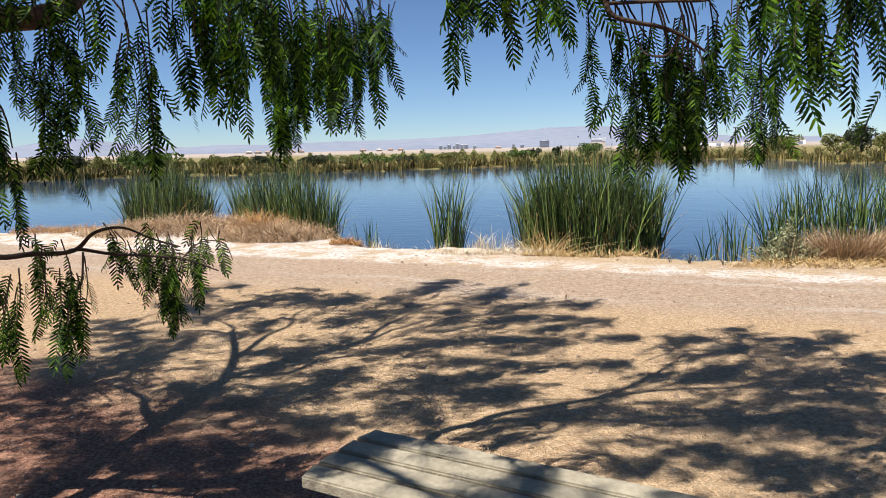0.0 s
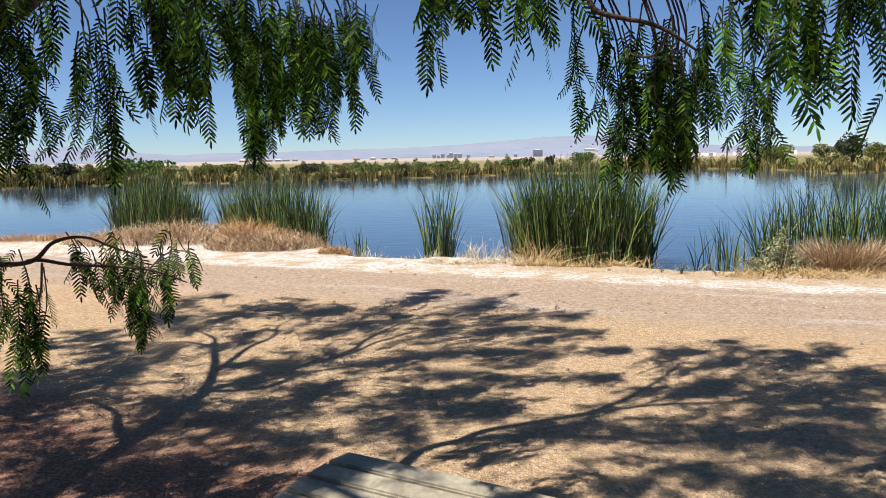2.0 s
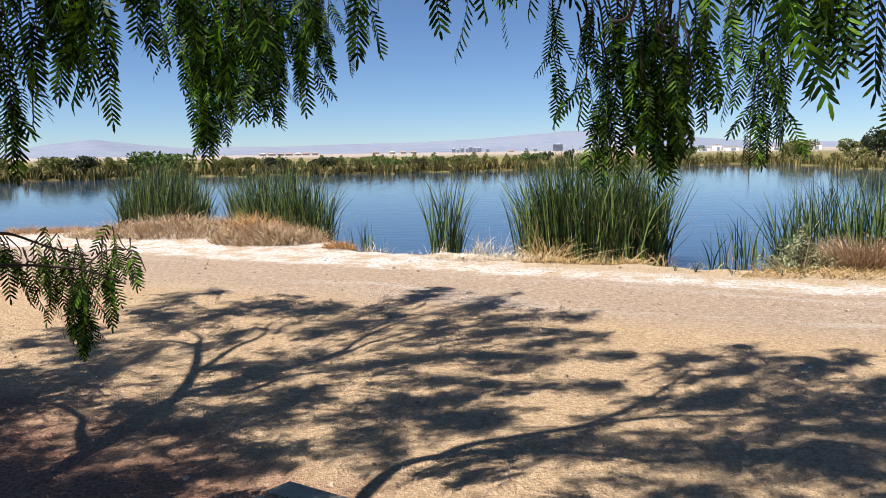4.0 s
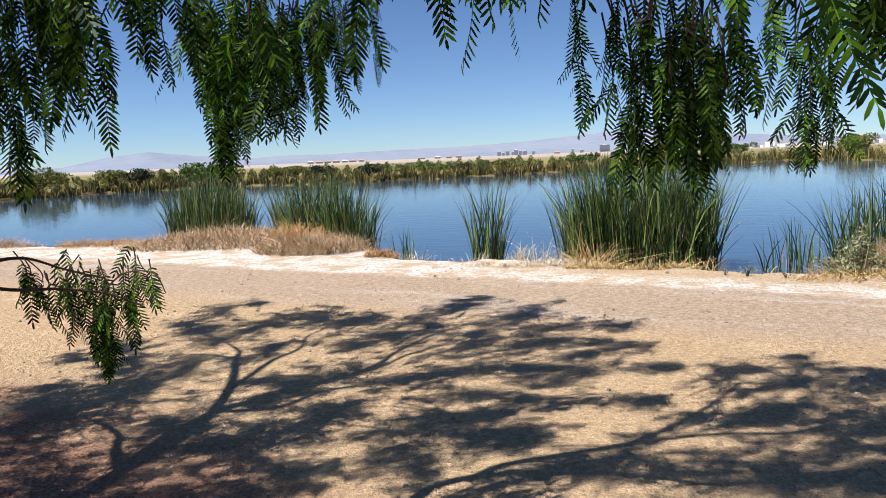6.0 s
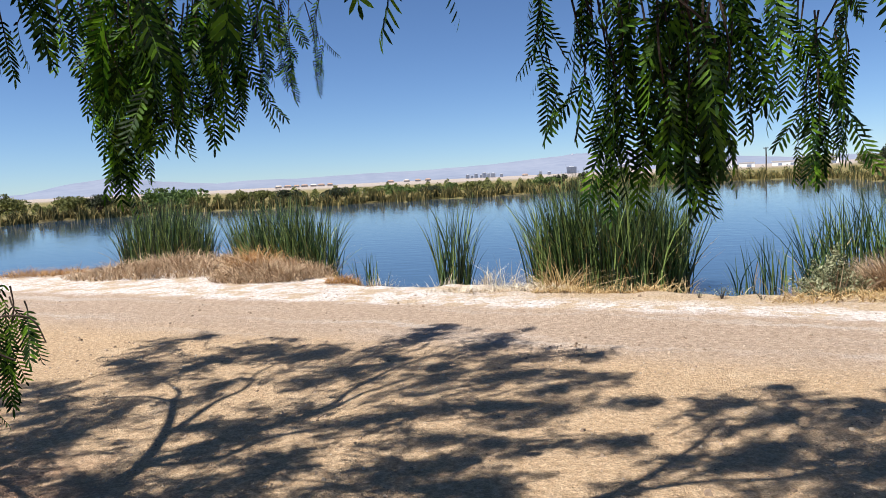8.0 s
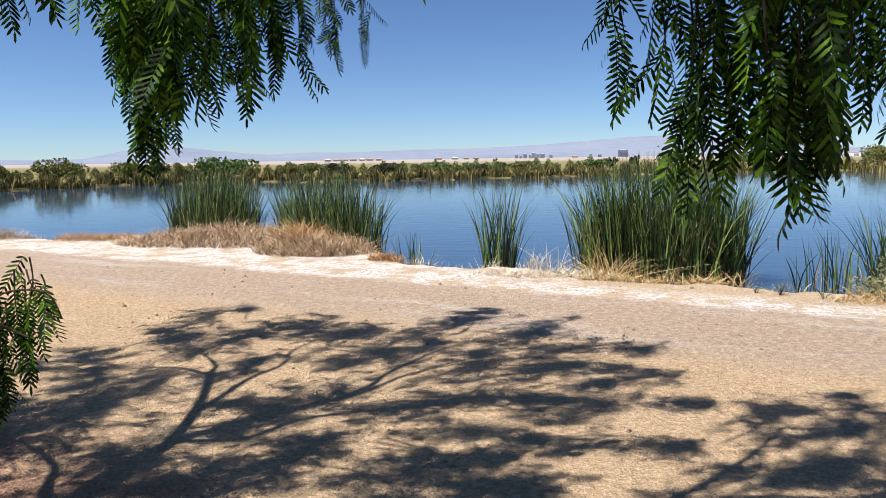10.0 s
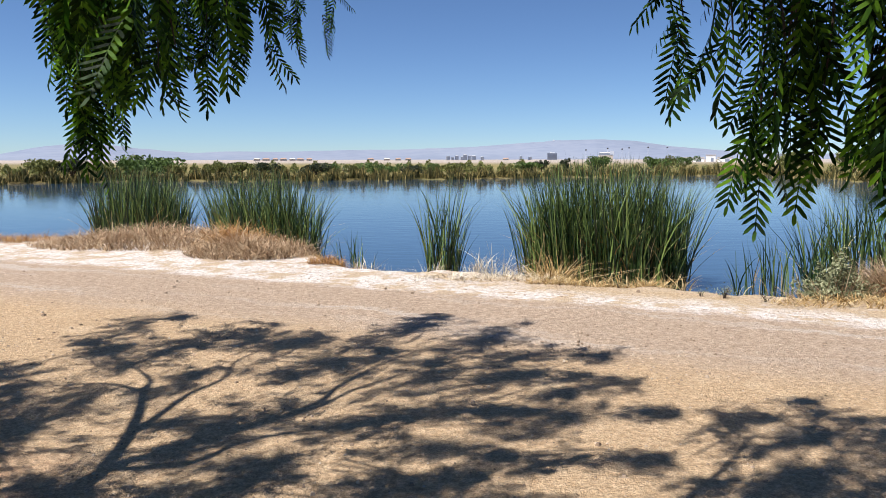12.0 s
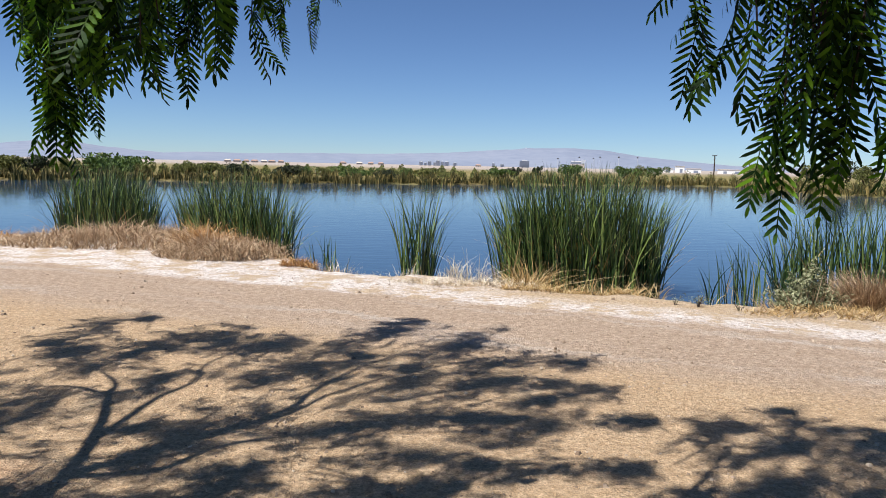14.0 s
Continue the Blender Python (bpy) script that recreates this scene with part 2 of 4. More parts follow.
def tube(points, radii, sides=8, wobble=0.0):
    """Corners and faces of a tapered limb through the points, smoothed between them."""
    pts = [Vector(p) for p in points]
    fine, rad = [], []
    for i in range(len(pts) - 1):
        a, b = pts[i], pts[i + 1]
        p0, p3 = pts[max(i - 1, 0)], pts[min(i + 2, len(pts) - 1)]
        for k in range(5):
            u = k / 5
            fine.append(0.5 * ((2 * a) + (b - p0) * u + (2 * p0 - 5 * a + 4 * b - p3) * u * u + (3 * a - p0 - 3 * b + p3) * u ** 3))
            rad.append(radii[i] * (1 - u) + radii[i + 1] * u)
    fine.append(pts[-1])
    rad.append(radii[-1])
    verts, faces = [], []
    for i, p in enumerate(fine):
        d = (fine[min(i + 1, len(fine) - 1)] - fine[max(i - 1, 0)]).normalized()
        x = d.orthogonal().normalized() if i == 0 else (x - d * x.dot(d)).normalized()
        y = d.cross(x)
        for s in range(sides):
            a = 2 * math.pi * s / sides
            r = rad[i] * (1 + wobble * noise.noise((p * 9) + Vector((math.cos(a), math.sin(a), 0)) * 2))
            verts.append(p + (x * math.cos(a) + y * math.sin(a)) * r)
        if i:
            k = (i - 1) * sides
            faces += [(k + s, k + (s + 1) % sides, k + sides + (s + 1) % sides, k + sides + s) for s in range(sides)]
    return [tuple(v) for v in verts], faces


def blades(base, height, width, lean, bend, heading, twist, steps=5):
    """Tapered, bent grass blades: arrays with one entry a blade."""
    count = len(height)
    u = np.linspace(0, 1, steps)
    out = np.stack([np.cos(heading), np.sin(heading)], -1)
    side = np.stack([-np.sin(heading + twist), np.cos(heading + twist)], -1)
    run = (lean[:, None] * u + bend[:, None] * u ** 2.4) * height[:, None]
    up = height[:, None] * (u - 0.32 * np.abs(bend)[:, None] * u ** 3)
    half = width[:, None] * 0.5 * np.clip(1.05 - u ** 2.2, 0.05, 1)
    xy = base[:, None, :2] + out[:, None, :] * run[..., None]
    z = base[:, None, 2] + up
    a = np.concatenate([xy - side[:, None, :] * half[..., None], z[..., None]], -1)
    b = np.concatenate([xy + side[:, None, :] * half[..., None], z[..., None]], -1)
    verts = np.stack([a, b], 2).reshape(-1, 3)
    k = (np.arange(count) * steps * 2)[:, None] + (np.arange(steps - 1) * 2)[None, :]
    faces = np.stack([k, k + 1, k + 3, k + 2], -1).reshape(-1, 4)
    return verts, faces


def grass(name, x, y, z, tall, wide, mat, parent=None, lean=0.2, bend=0.25, label="", steps=5):
    c = len(x)
    v, f = blades(np.stack([x, y, z], -1), tall, rng.uniform(0.6, 1.2, c) * wide, np.abs(rng.normal(0, lean, c)), np.abs(rng.normal(0, bend, c)),
                  rng.uniform(0, 2 * math.pi, c), rng.normal(0, 0.7, c), steps)
    return sheet(name, v, f, mat, parent, label)


# ---- land and water ----
HUB = Vector((0.55, 1.0))                # the spot that the lake's far shore is told from
SHORE_X = [-60, -20, -9.5, -8.3, -7.2, -4.6, -2.9, -1.9, -1.1, 0.0, 1.2, 2.1, 3.4, 6.0, 12.0, 40.0]
SHORE_Y = [24.0, 17.5, 15.1, 15.6, 16.2, 15.7, 14.2, 12.9, 12.05, 11.65, 11.35, 10.75, 10.15, 9.9, 8.8, 3.0]
FAR_AZ = [-90, -60, -45, -38, -32, -25, -13, 0, 5, 12, 17.5, 21.5, 23.5, 27, 31, 45, 90]
FAR_R = [40, 44, 50, 57, 62, 63, 60, 64, 68, 75, 82, 86, 76, 65, 63, 54, 40]


def far_shore(az):
    return np.interp(az, FAR_AZ, FAR_R)


def ground_height(x, y):
    """Height of the land; below the water's level inside the lake."""
    az = np.degrees(np.arctan2(x - HUB.x, np.maximum(y - HUB.y, 1e-6)))
    r = np.hypot(x - HUB.x, y - HUB.y)
    ragged = 0.14 * np.sin(2.3 * x + 0.7) + 0.09 * np.sin(5.1 * x) + 0.05 * np.sin(11.7 * x + 1.0)
    inside = np.minimum(y - (np.interp(x, SHORE_X, SHORE_Y) + ragged), (far_shore(az) + 1.2 * np.sin(az * 1.1) + 0.6 * np.sin(az * 3.7) - r) * 0.6)
    inside = np.where(y > HUB.y, inside, -5)
    dip = np.clip((inside + 0.35) / 0.9, 0, 1)
    base = -0.6 * dip * dip * (3 - 2 * dip)
    # the dried mound that the reeds stand on
    base = base + 0.16 * np.exp(-(((x + 4.6) / 2.2) ** 2 + ((y - 14.2) / 0.8) ** 2))
    return base


radii = np.concatenate([np.arange(0, 20, 0.14), 20 * 1.06 ** np.arange(0, 95)])
radii = np.append(radii[radii < 4800], 4800)
turns = np.radians(np.concatenate([np.arange(-46, 46, 0.4), np.arange(46, 314, 4)]))
rr, tt = np.meshgrid(radii, turns, indexing="ij")
gx, gy = HUB.x + rr * np.sin(tt), HUB.y + rr * np.cos(tt)
gz = ground_height(gx, gy)
bumps = np.array([noise.fractal(Vector((a * 0.9, b * 0.9, 0.3)), 1.0, 2.0, 4) for a, b in zip(gx.ravel(), gy.ravel())]).reshape(gx.shape)
gz = gz + np.where(rr < 60, 0.012 * bumps, 0)
ri, ti = np.meshgrid(np.arange(1, len(radii) - 1), np.arange(len(turns)), indexing="ij")
tn = (ti + 1) % len(turns)
w = len(turns)
quads = np.stack([ri * w + ti, (ri + 1) * w + ti, (ri + 1) * w + tn, ri * w + tn], -1).reshape(-1, 4)
hub_verts = np.concatenate([np.stack([gx, gy, gz], -1).reshape(-1, 3)])
me = bpy.data.meshes.new("ground")
cap = [tuple(int(w + i) for i in range(w))[::-1]]
me.from_pydata(hub_verts.tolist(), [], quads[:, ::-1].tolist() + cap)
me.polygons.foreach_set("use_smooth", [True] * len(me.polygons))
me.materials.append(SOIL)
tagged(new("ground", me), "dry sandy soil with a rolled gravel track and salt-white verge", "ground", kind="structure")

LEVEL = -0.22
sheet("water", [(-160, 4, LEVEL), (160, 4, LEVEL), (160, 200, LEVEL), (-160, 200, LEVEL)], [(0, 1, 2, 3)], WATER)
tagged(bpy.data.objects["water"], "still blue lake water with faint ripples", "water", kind="structure")


# ---- mountains and sky's edge ----
def ridge(name, az, el, dist, mat, seed, label):
    """A far range as a solid ridge with folded flanks."""
    fine = np.linspace(az[0], az[-1], 420)
    top = np.interp(fine, az, el)
    verts = []
    for j, back in enumerate((0.0, 0.25, 0.5, 0.75, 1.0, 1.25)):
        for a, e in zip(fine, top):
            d = dist + (back - 1) * 900
            h = dist * math.tan(radians(e)) * (1.0, 1.0, 1.0, 1.0, 1.0, 0.6)[j] * (back ** 1.3 if back <= 1 else 1)
            h *= 1 + (0.10 if back < 1 else 0.035) * noise.fractal(Vector((a * 0.9, back * 3 + seed, 0)), 1.0, 2.0, 5)
            verts.append((d * math.sin(radians(a)), d * math.cos(radians(a)), max(h, 0) - (3 if back == 0 else 0)))
    c = len(fine)
    faces = [(j * c + i, j * c + i + 1, (j + 1) * c + i + 1, (j + 1) * c + i) for j in range(5) for i in range(c - 1)]
    return tagged(sheet(name, verts, faces, mat, smooth=True), label, "mountain", kind="structure")


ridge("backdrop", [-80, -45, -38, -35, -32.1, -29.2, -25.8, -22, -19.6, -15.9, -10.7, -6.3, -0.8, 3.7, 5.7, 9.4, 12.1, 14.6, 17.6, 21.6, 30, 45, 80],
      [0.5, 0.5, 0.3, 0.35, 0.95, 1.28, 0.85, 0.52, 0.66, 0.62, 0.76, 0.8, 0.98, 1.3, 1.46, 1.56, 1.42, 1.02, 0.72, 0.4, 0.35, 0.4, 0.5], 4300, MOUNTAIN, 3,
      "desert mountains beyond the plain, haze painted into their lavender colour")
SNOW_H = 4300 * math.tan(radians(1.62))
sheet("backdrop_snow", [(4240 * math.sin(radians(a)), 4240 * math.cos(radians(a)), h) for a, h in ((5.85, SNOW_H - 14), (5.95, SNOW_H - 6), (6.05, SNOW_H - 12), (5.95, SNOW_H - 16))],
      [(0, 3, 2, 1)], SNOW)
tagged(bpy.data.objects["backdrop_snow"], "small white snow patch on a far summit", "snow", kind="structure")

# ---- the far side: town, poles, bushes ----
def polar(az, r, z=0.0):
    return (HUB.x + r * math.sin(radians(az)), HUB.y + r * math.cos(radians(az)), z)


def facing(az, r, z=0.0):
    return Matrix.Translation(polar(az, r, z)) @ Matrix.Rotation(radians(-az), 4, "Z")


def tower(az, r, width, height, mat, label, floors=8, depth=0.7):
    """A high-rise: shaft, roof plant and window bands that stand proud of the wall."""
    t = empty("high_rise", (0, 0, 0))
    t.matrix_world = facing(az, r)
    part("wall", box_mesh((width, width * depth, height), (0, 0, height / 2)), mat, t)
    part("roof", box_mesh((width * 0.5, width * 0.4, height * 0.08), (0, 0, height * 1.04)), WHITE, t)
    strip = box_mesh((width * 0.9, 0.5, height / floors * 0.5), (0, 0, 0))
    first = part("window", strip, GLASS, t)
    first.location = (0, -width * depth / 2 - 0.2, height / floors * 0.5)
    for k in range(1, floors):
        o = new("window", first.data)
        o.parent, o.location = t, (0, -width * depth / 2 - 0.2, height / floors * (k + 0.5))
    return tagged(t, label, "building", "skyline towers")


tower(5.86, 1500, 20, 14, GLASS, "dark glass office block on the plain", 6)
for az, wd, h in ((-2.4, 8, 8), (-2.05, 6, 6), (-1.72, 8, 9), (-1.3, 6, 7), (-1.05, 9, 11), (-0.7, 7, 9), (-0.36, 10, 9), (0.32, 7, 7), (3.4, 6, 8), (4.1, 8, 6)):
    tower(az, 1500, wd, h, TOWER, "pale hazy high-rise of the far city", 5)


def house(az, r, width, height, depth=9.0, wall=STUCCO, roof=TILE):
    t = empty("house")
    t.matrix_world = facing(az, r)
    part("wall", box_mesh((width, depth, height * 0.65), (0, 0, height * 0.325)), wall, t)
    bm = bmesh.new()
    w2, d2, z0, z1 = width / 2 + 0.4, depth / 2 + 0.4, height * 0.65 + 0.01, height
    vs = [bm.verts.new(p) for p in ((-w2, -d2, z0), (w2, -d2, z0), (w2, d2, z0), (-w2, d2, z0), (-w2 * 0.5, 0, z1), (w2 * 0.5, 0, z1))]
    for f in ((0, 1, 5, 4), (1, 2, 5), (2, 3, 4, 5), (3, 0, 4), (3, 2, 1, 0)):
        bm.faces.new([vs[i] for i in f])
    part("roof", bm, roof, t)
    for x in (-0.3, 0.0, 0.3):
        part("window", box_mesh((width * 0.12, 0.1, height * 0.25), (x * width, -depth / 2 - 0.03, height * 0.35)), GLASS, t)
    return t


for k, (az, wd) in enumerate(((-17.4, 9), (-16.7, 11), (-16.0, 8), (-15.4, 10), (-14.7, 9), (-14.1, 11), (-13.4, 8), (-8.6, 10), (-7.3, 9), (-6.4, 8), (-5.6, 9), (2.2, 9))):
    tagged(house(az, 880 + 25 * (k % 3), wd * 0.85, 3.4, roof=TILE if k % 4 else STUCCO), "distant stucco house with a hipped roof", "house", "houses beyond the lake")
for az, wd, h in ((15.9, 6, 2.2), (16.7, 8, 2.1), (17.7, 5, 3.6), (18.7, 8, 2.3), (20.8, 6, 2.2), (21.6, 8, 2.1), (24.2, 7, 2.8), (8.9, 5, 1.7)):
    t = empty("warehouse")
    t.matrix_world = facing(az, 430)
    part("wall", box_mesh((wd, 7, h), (0, 0, h / 2)), WHITE, t)
    part("roof", box_mesh((wd + 0.6, 7.6, 0.25), (0, 0, h + 0.13)), STUCCO, t)
    part("door", box_mesh((wd * 0.3, 0.1, h * 0.6), (wd * 0.15, -3.54, h * 0.3)), GLASS, t)
    tagged(t, "long white flat-roofed warehouse beyond the lake", "building", "warehouses")

stand = empty("stadium")
stand.matrix_world = facing(10.0, 800)
part("wall", box_mesh((16, 10, 5.5), (0, 0, 2.75)), STUCCO, stand)
part("roof", box_mesh((13, 9, 0.9), (0, 0, 8.6)), WHITE, stand, "pale grandstand roof")
part("stand", box_mesh((14, 9, 2.4), (0, 0, 6.71)), GLASS, stand, "dark seating tier")
part("scoreboard", box_mesh((4.5, 1.2, 4.0), (6.5, -5, 8.2)), TOWER, stand)
tagged(stand, "distant grandstand with a pale flat roof", "stadium")


def light_mast(az, r, h):
    t = empty("light_mast")
    t.matrix_world = facing(az, r)
    v, f = tube([(0, 0, -0.2), (0, 0, h * 0.5), (0, 0, h)], [0.32, 0.25, 0.2], 6)
    sheet("pole", v, f, TOWER, t)
    part("lamp_rack", box_mesh((1.8, 0.4, 1.2), (0, 0, h + 0.4)), STEEL, t)
    return tagged(t, "tall floodlight mast with a square lamp rack", "light mast", "stadium floodlights")


for az, el in ((8.48, 0.68), (10.14, 0.80), (11.23, 0.74), (11.75, 0.83), (13.17, 0.86), (14.57, 0.84)):
    light_mast(az, 800, 1.5 + 800 * math.tan(radians(el)))

pole = empty("utility_pole")
pole.matrix_world = facing(20.05, 128)
v, f = tube([(0, 0, -0.3), (0.02, 0, 2), (0, 0, 4.1)], [0.11, 0.10, 0.09], 8)
sheet("pole", v, f, TWIG, pole)
part("crossarm", box_mesh((0.75, 0.12, 0.13), (0, -0.09, 4.0)), TWIG, pole)
for x in (-0.3, 0.3):
    part("insulator", box_mesh((0.07, 0.07, 0.12), (x, -0.09, 4.125)), GLASS, pole)
tagged(pole, "weathered wooden utility pole on the far bank", "utility pole")

cart = empty("parked_van")
cart.matrix_world = facing(-10.15, 92, 0)
part("body", box_mesh((1.05, 0.75, 0.40), (0, 0, 0.48), None, 0.06), WHITE, cart)
part("cab", box_mesh((0.36, 0.7, 0.30), (-0.7, 0, 0.43), None, 0.05), WHITE, cart)
part("windscreen", box_mesh((0.20, 0.02, 0.14), (-0.7, -0.36, 0.50)), GLASS, cart)
for x in (-0.65, 0.35):
    for y in (-0.33, 0.33):
        bm = bmesh.new()
        bmesh.ops.create_cone(bm, cap_ends=True, segments=14, radius1=0.14, radius2=0.14, depth=0.1, matrix=Matrix.Translation((x, y, 0.14)) @ Matrix.Rotation(radians(90), 4, "X"))
        part("wheel", bm, TYRE, cart)
tagged(cart, "small white van parked on the far bank", "van")


def bush(name, width, height, mat, label, count=1500, trunk=0.25, category="bush"):
    """A bush or small tree at the origin: bare forked stems under a ragged crown of many small leaf clumps."""
    t = empty(name)
    lobes = [(rng.normal(0, 0.26, 2) * width, rng.uniform(0.3, 0.82) * height, rng.uniform(0.16, 0.32)) for _ in range(11)]
    for k, (xy, z, s) in enumerate(lobes[:5]):
        v, f = tube([(0, 0, -0.1), (xy[0] * 0.3, xy[1] * 0.3, height * trunk), (xy[0], xy[1], z)], [0.03 * width, 0.022 * width, 0.008 * width], 6)
        sheet("stem" if k else "trunk", v, f, TWIG, t)
    pos = []
    for _ in range(count):
        xy, z, s = lobes[rng.integers(len(lobes))]
        d = rng.normal(0, 1, 3)
        d /= np.linalg.norm(d)
        rad = rng.uniform(0.35, 1) ** 0.5
        pos.append((xy[0] + d[0] * s * width * 0.9 * rad, xy[1] + d[1] * s * width * 0.9 * rad, min(max(z + d[2] * s * height * rad, 0.03), height * 1.02)))
    pos = np.array(pos)
    a, b = rng.normal(0, 1, (count, 3)), rng.normal(0, 1, (count, 3))
    a /= np.linalg.norm(a, axis=1)[:, None]
    b /= np.linalg.norm(b, axis=1)[:, None]
    s = (0.022 * (width + height) * rng.uniform(0.5, 1.3, count))[:, None]
    verts = np.stack([pos - a * s, pos - b * s * 0.6, pos + a * s, pos + b * s * 0.6], 1).reshape(-1, 3)
    verts[:, 2] = np.maximum(verts[:, 2], 0.0)
    sheet("crown", verts, np.arange(count * 4).reshape(-1, 4), mat, t)["kind"] = "stuff"
    return tagged(t, label, category)


FAR_LEFT = [(-26.0, 44.6, 1.5, 2.41), (-28.2, 50.8, 1.64, 2.27), (-25.1, 48.7, 1.42, 1.53), (-23.5, 50.4, 1.81, 1.56), (-25.0, 56.9, 1.88, 5.3), (-27.2, 66.5, 1.38, 1.12),
            (-26.3, 74.1, 1.5, 2.46), (-24.6, 75.7, 1.49, 3.1), (-22.7, 77.3, 1.54, 2.5), (-17.6, 64.9, 1.37, 0.84), (-15.4, 71.5, 1.33, 2.85), (-14.0, 72.9, 1.3, 1.73),
            (-12.5, 77.4, 1.34, 2.45), (-8.9, 77.3, 1.35, 3.6), (-6.2, 73.8, 1.18, 2.9), (-3.9, 74.2, 1.34, 1.27), (-33.0, 46.0, 1.9, 3.0), (-37.5, 47.0, 1.8, 3.4)]
FAR_RIGHT = [(-1.7, 76.6, 1.33, 3.6), (7.0, 90.9, 1.55, 3.6), (8.6, 92.6, 1.79, 1.45), (11.8, 94.1, 2.08, 1.33), (15.8, 94.8, 2.23, 3.76), (27.3, 112.4, 2.38, 3.6),
             (30.8, 117.4, 2.64, 2.7), (34.9, 122.2, 2.56, 3.0), (41.5, 97.0, 3.07, 5.1), (40.9, 80.6, 2.88, 3.5), (39.3, 73.1, 3.96, 2.9), (40.1, 70.1, 2.63, 2.5)]
KINDS = {"olive": (BUSH_OLIVE, "olive desert shrub on the far bank"), "green": (BUSH_GREEN, "fresh green bush on the far bank"),
         "dark": (BUSH_DARK, "dark dense evergreen tree on the far bank")}
for row, kinds in ((FAR_LEFT, "odoogooodddgogdgo"), (FAR_RIGHT, "ogddggogoodo")):
    for (x, y, h, wd), k in zip(row, kinds + "o"):
        # every bush stands well back from the shore
        az = math.degrees(math.atan2(x - HUB.x, y - HUB.y))
        back = max(1.0, (float(far_shore(az)) + 9) / math.hypot(x - HUB.x, y - HUB.y))
        x, y, h, wd = HUB.x + (x - HUB.x) * back, HUB.y + (y - HUB.y) * back, h * back * 0.85, wd * back
        mat, label = KINDS[{"o": "olive", "g": "green", "d": "dark"}[k]]
        b = bush("far_tree" if k == "d" else "far_bush", wd, h, mat, label, 2400, category="tree" if k == "d" else "bush")
        b.location = (x, y, 0)


# scrub between the trees, past counting
def scrub(name, count, offset, tall, mat, label, az1=44, gap=0.28, size=1.0):
    az = rng.uniform(-46, az1, count)
    lump = 0.5 + 0.5 * np.sin(az * 2.9 + offset[0]) * np.sin(az * 1.3) + 0.3 * np.sin(az * 7.7)
    keep = lump > gap
    az, lump = az[keep], lump[keep]
    c = len(az)
    r = far_shore(az) + rng.uniform(*offset, c)
    h = tall * np.clip(lump, 0.3, 1.1) * rng.uniform(0.05, 1, c) * (r / 75)
    pos = np.stack([HUB.x + r * np.sin(np.radians(az)), HUB.y + r * np.cos(np.radians(az)), h], -1)
    e, g = rng.normal(0, 1, (c, 3)), rng.normal(0, 1, (c, 3))
    e, g = e / np.linalg.norm(e, axis=1)[:, None] * 0.11 * size, g / np.linalg.norm(g, axis=1)[:, None] * 0.07 * size
    v = np.stack([pos - e, pos - g, pos + e, pos + g], 1).reshape(-1, 3)
    v[:, 2] = np.maximum(v[:, 2], 0)
    return tagged(sheet(name, v, np.arange(c * 4).reshape(-1, 4), mat), label, "scrub", kind="stuff")


scrub("far_scrub", 13000, (14, 34), 0.9, BUSH_OLIVE, "olive scrub on the land beyond the lake")
scrub("far_scrub_dark", 9000, (20, 48), 0.85, BUSH_DARK, "darker scrub farther back on the plain")
scrub("far_thicket", 26000, (26, 52), 0.95, BUSH_OLIVE, "continuous olive thicket at the edge of the plain", 4, 0.1, 1.5)


# cattails along the far shore, past counting
def far_belt(name, count, offset, tall, mat, label, az0=-46, az1=44):
    az = rng.uniform(az0, az1, count)
    r = far_shore(az) + 1.2 * np.sin(az * 1.1) + 0.6 * np.sin(az * 3.7) + rng.uniform(*offset, count)
    x, y = HUB.x + r * np.sin(np.radians(az)), HUB.y + r * np.cos(np.radians(az))
    clump = 0.75 + 0.45 * np.sin(az * 5.3) * np.sin(az * 2.1 + 1) + 0.25 * np.sin(az * 13)
    h = tall * rng.uniform(0.55, 1.1, count) * np.clip(clump, 0.35, 1.3) * (r / 70) ** 0.55
    ob = grass(name, x, y, np.full(count, LEVEL - 0.05) + np.clip((r - far_shore(az)) * 0.2, 0, 0.2), h, 0.07, mat, None, 0.12, 0.2, "", 4)
    return tagged(ob, label, "reeds", kind="stuff")


far_belt("far_reeds", 24000, (-0.3, 2.5), 1.0, FAR_REED, "belt of green and brown cattails on the far shore")
far_belt("far_dry_reeds", 14000, (-0.4, 4.0), 0.86, FAR_STRAW, "tawny dead cattails mixed into the far shore belt")
far_belt("far_grass", 7000, (4.0, 22.0), 0.36, FAR_STRAW, "dry yellow grass on the far bank")


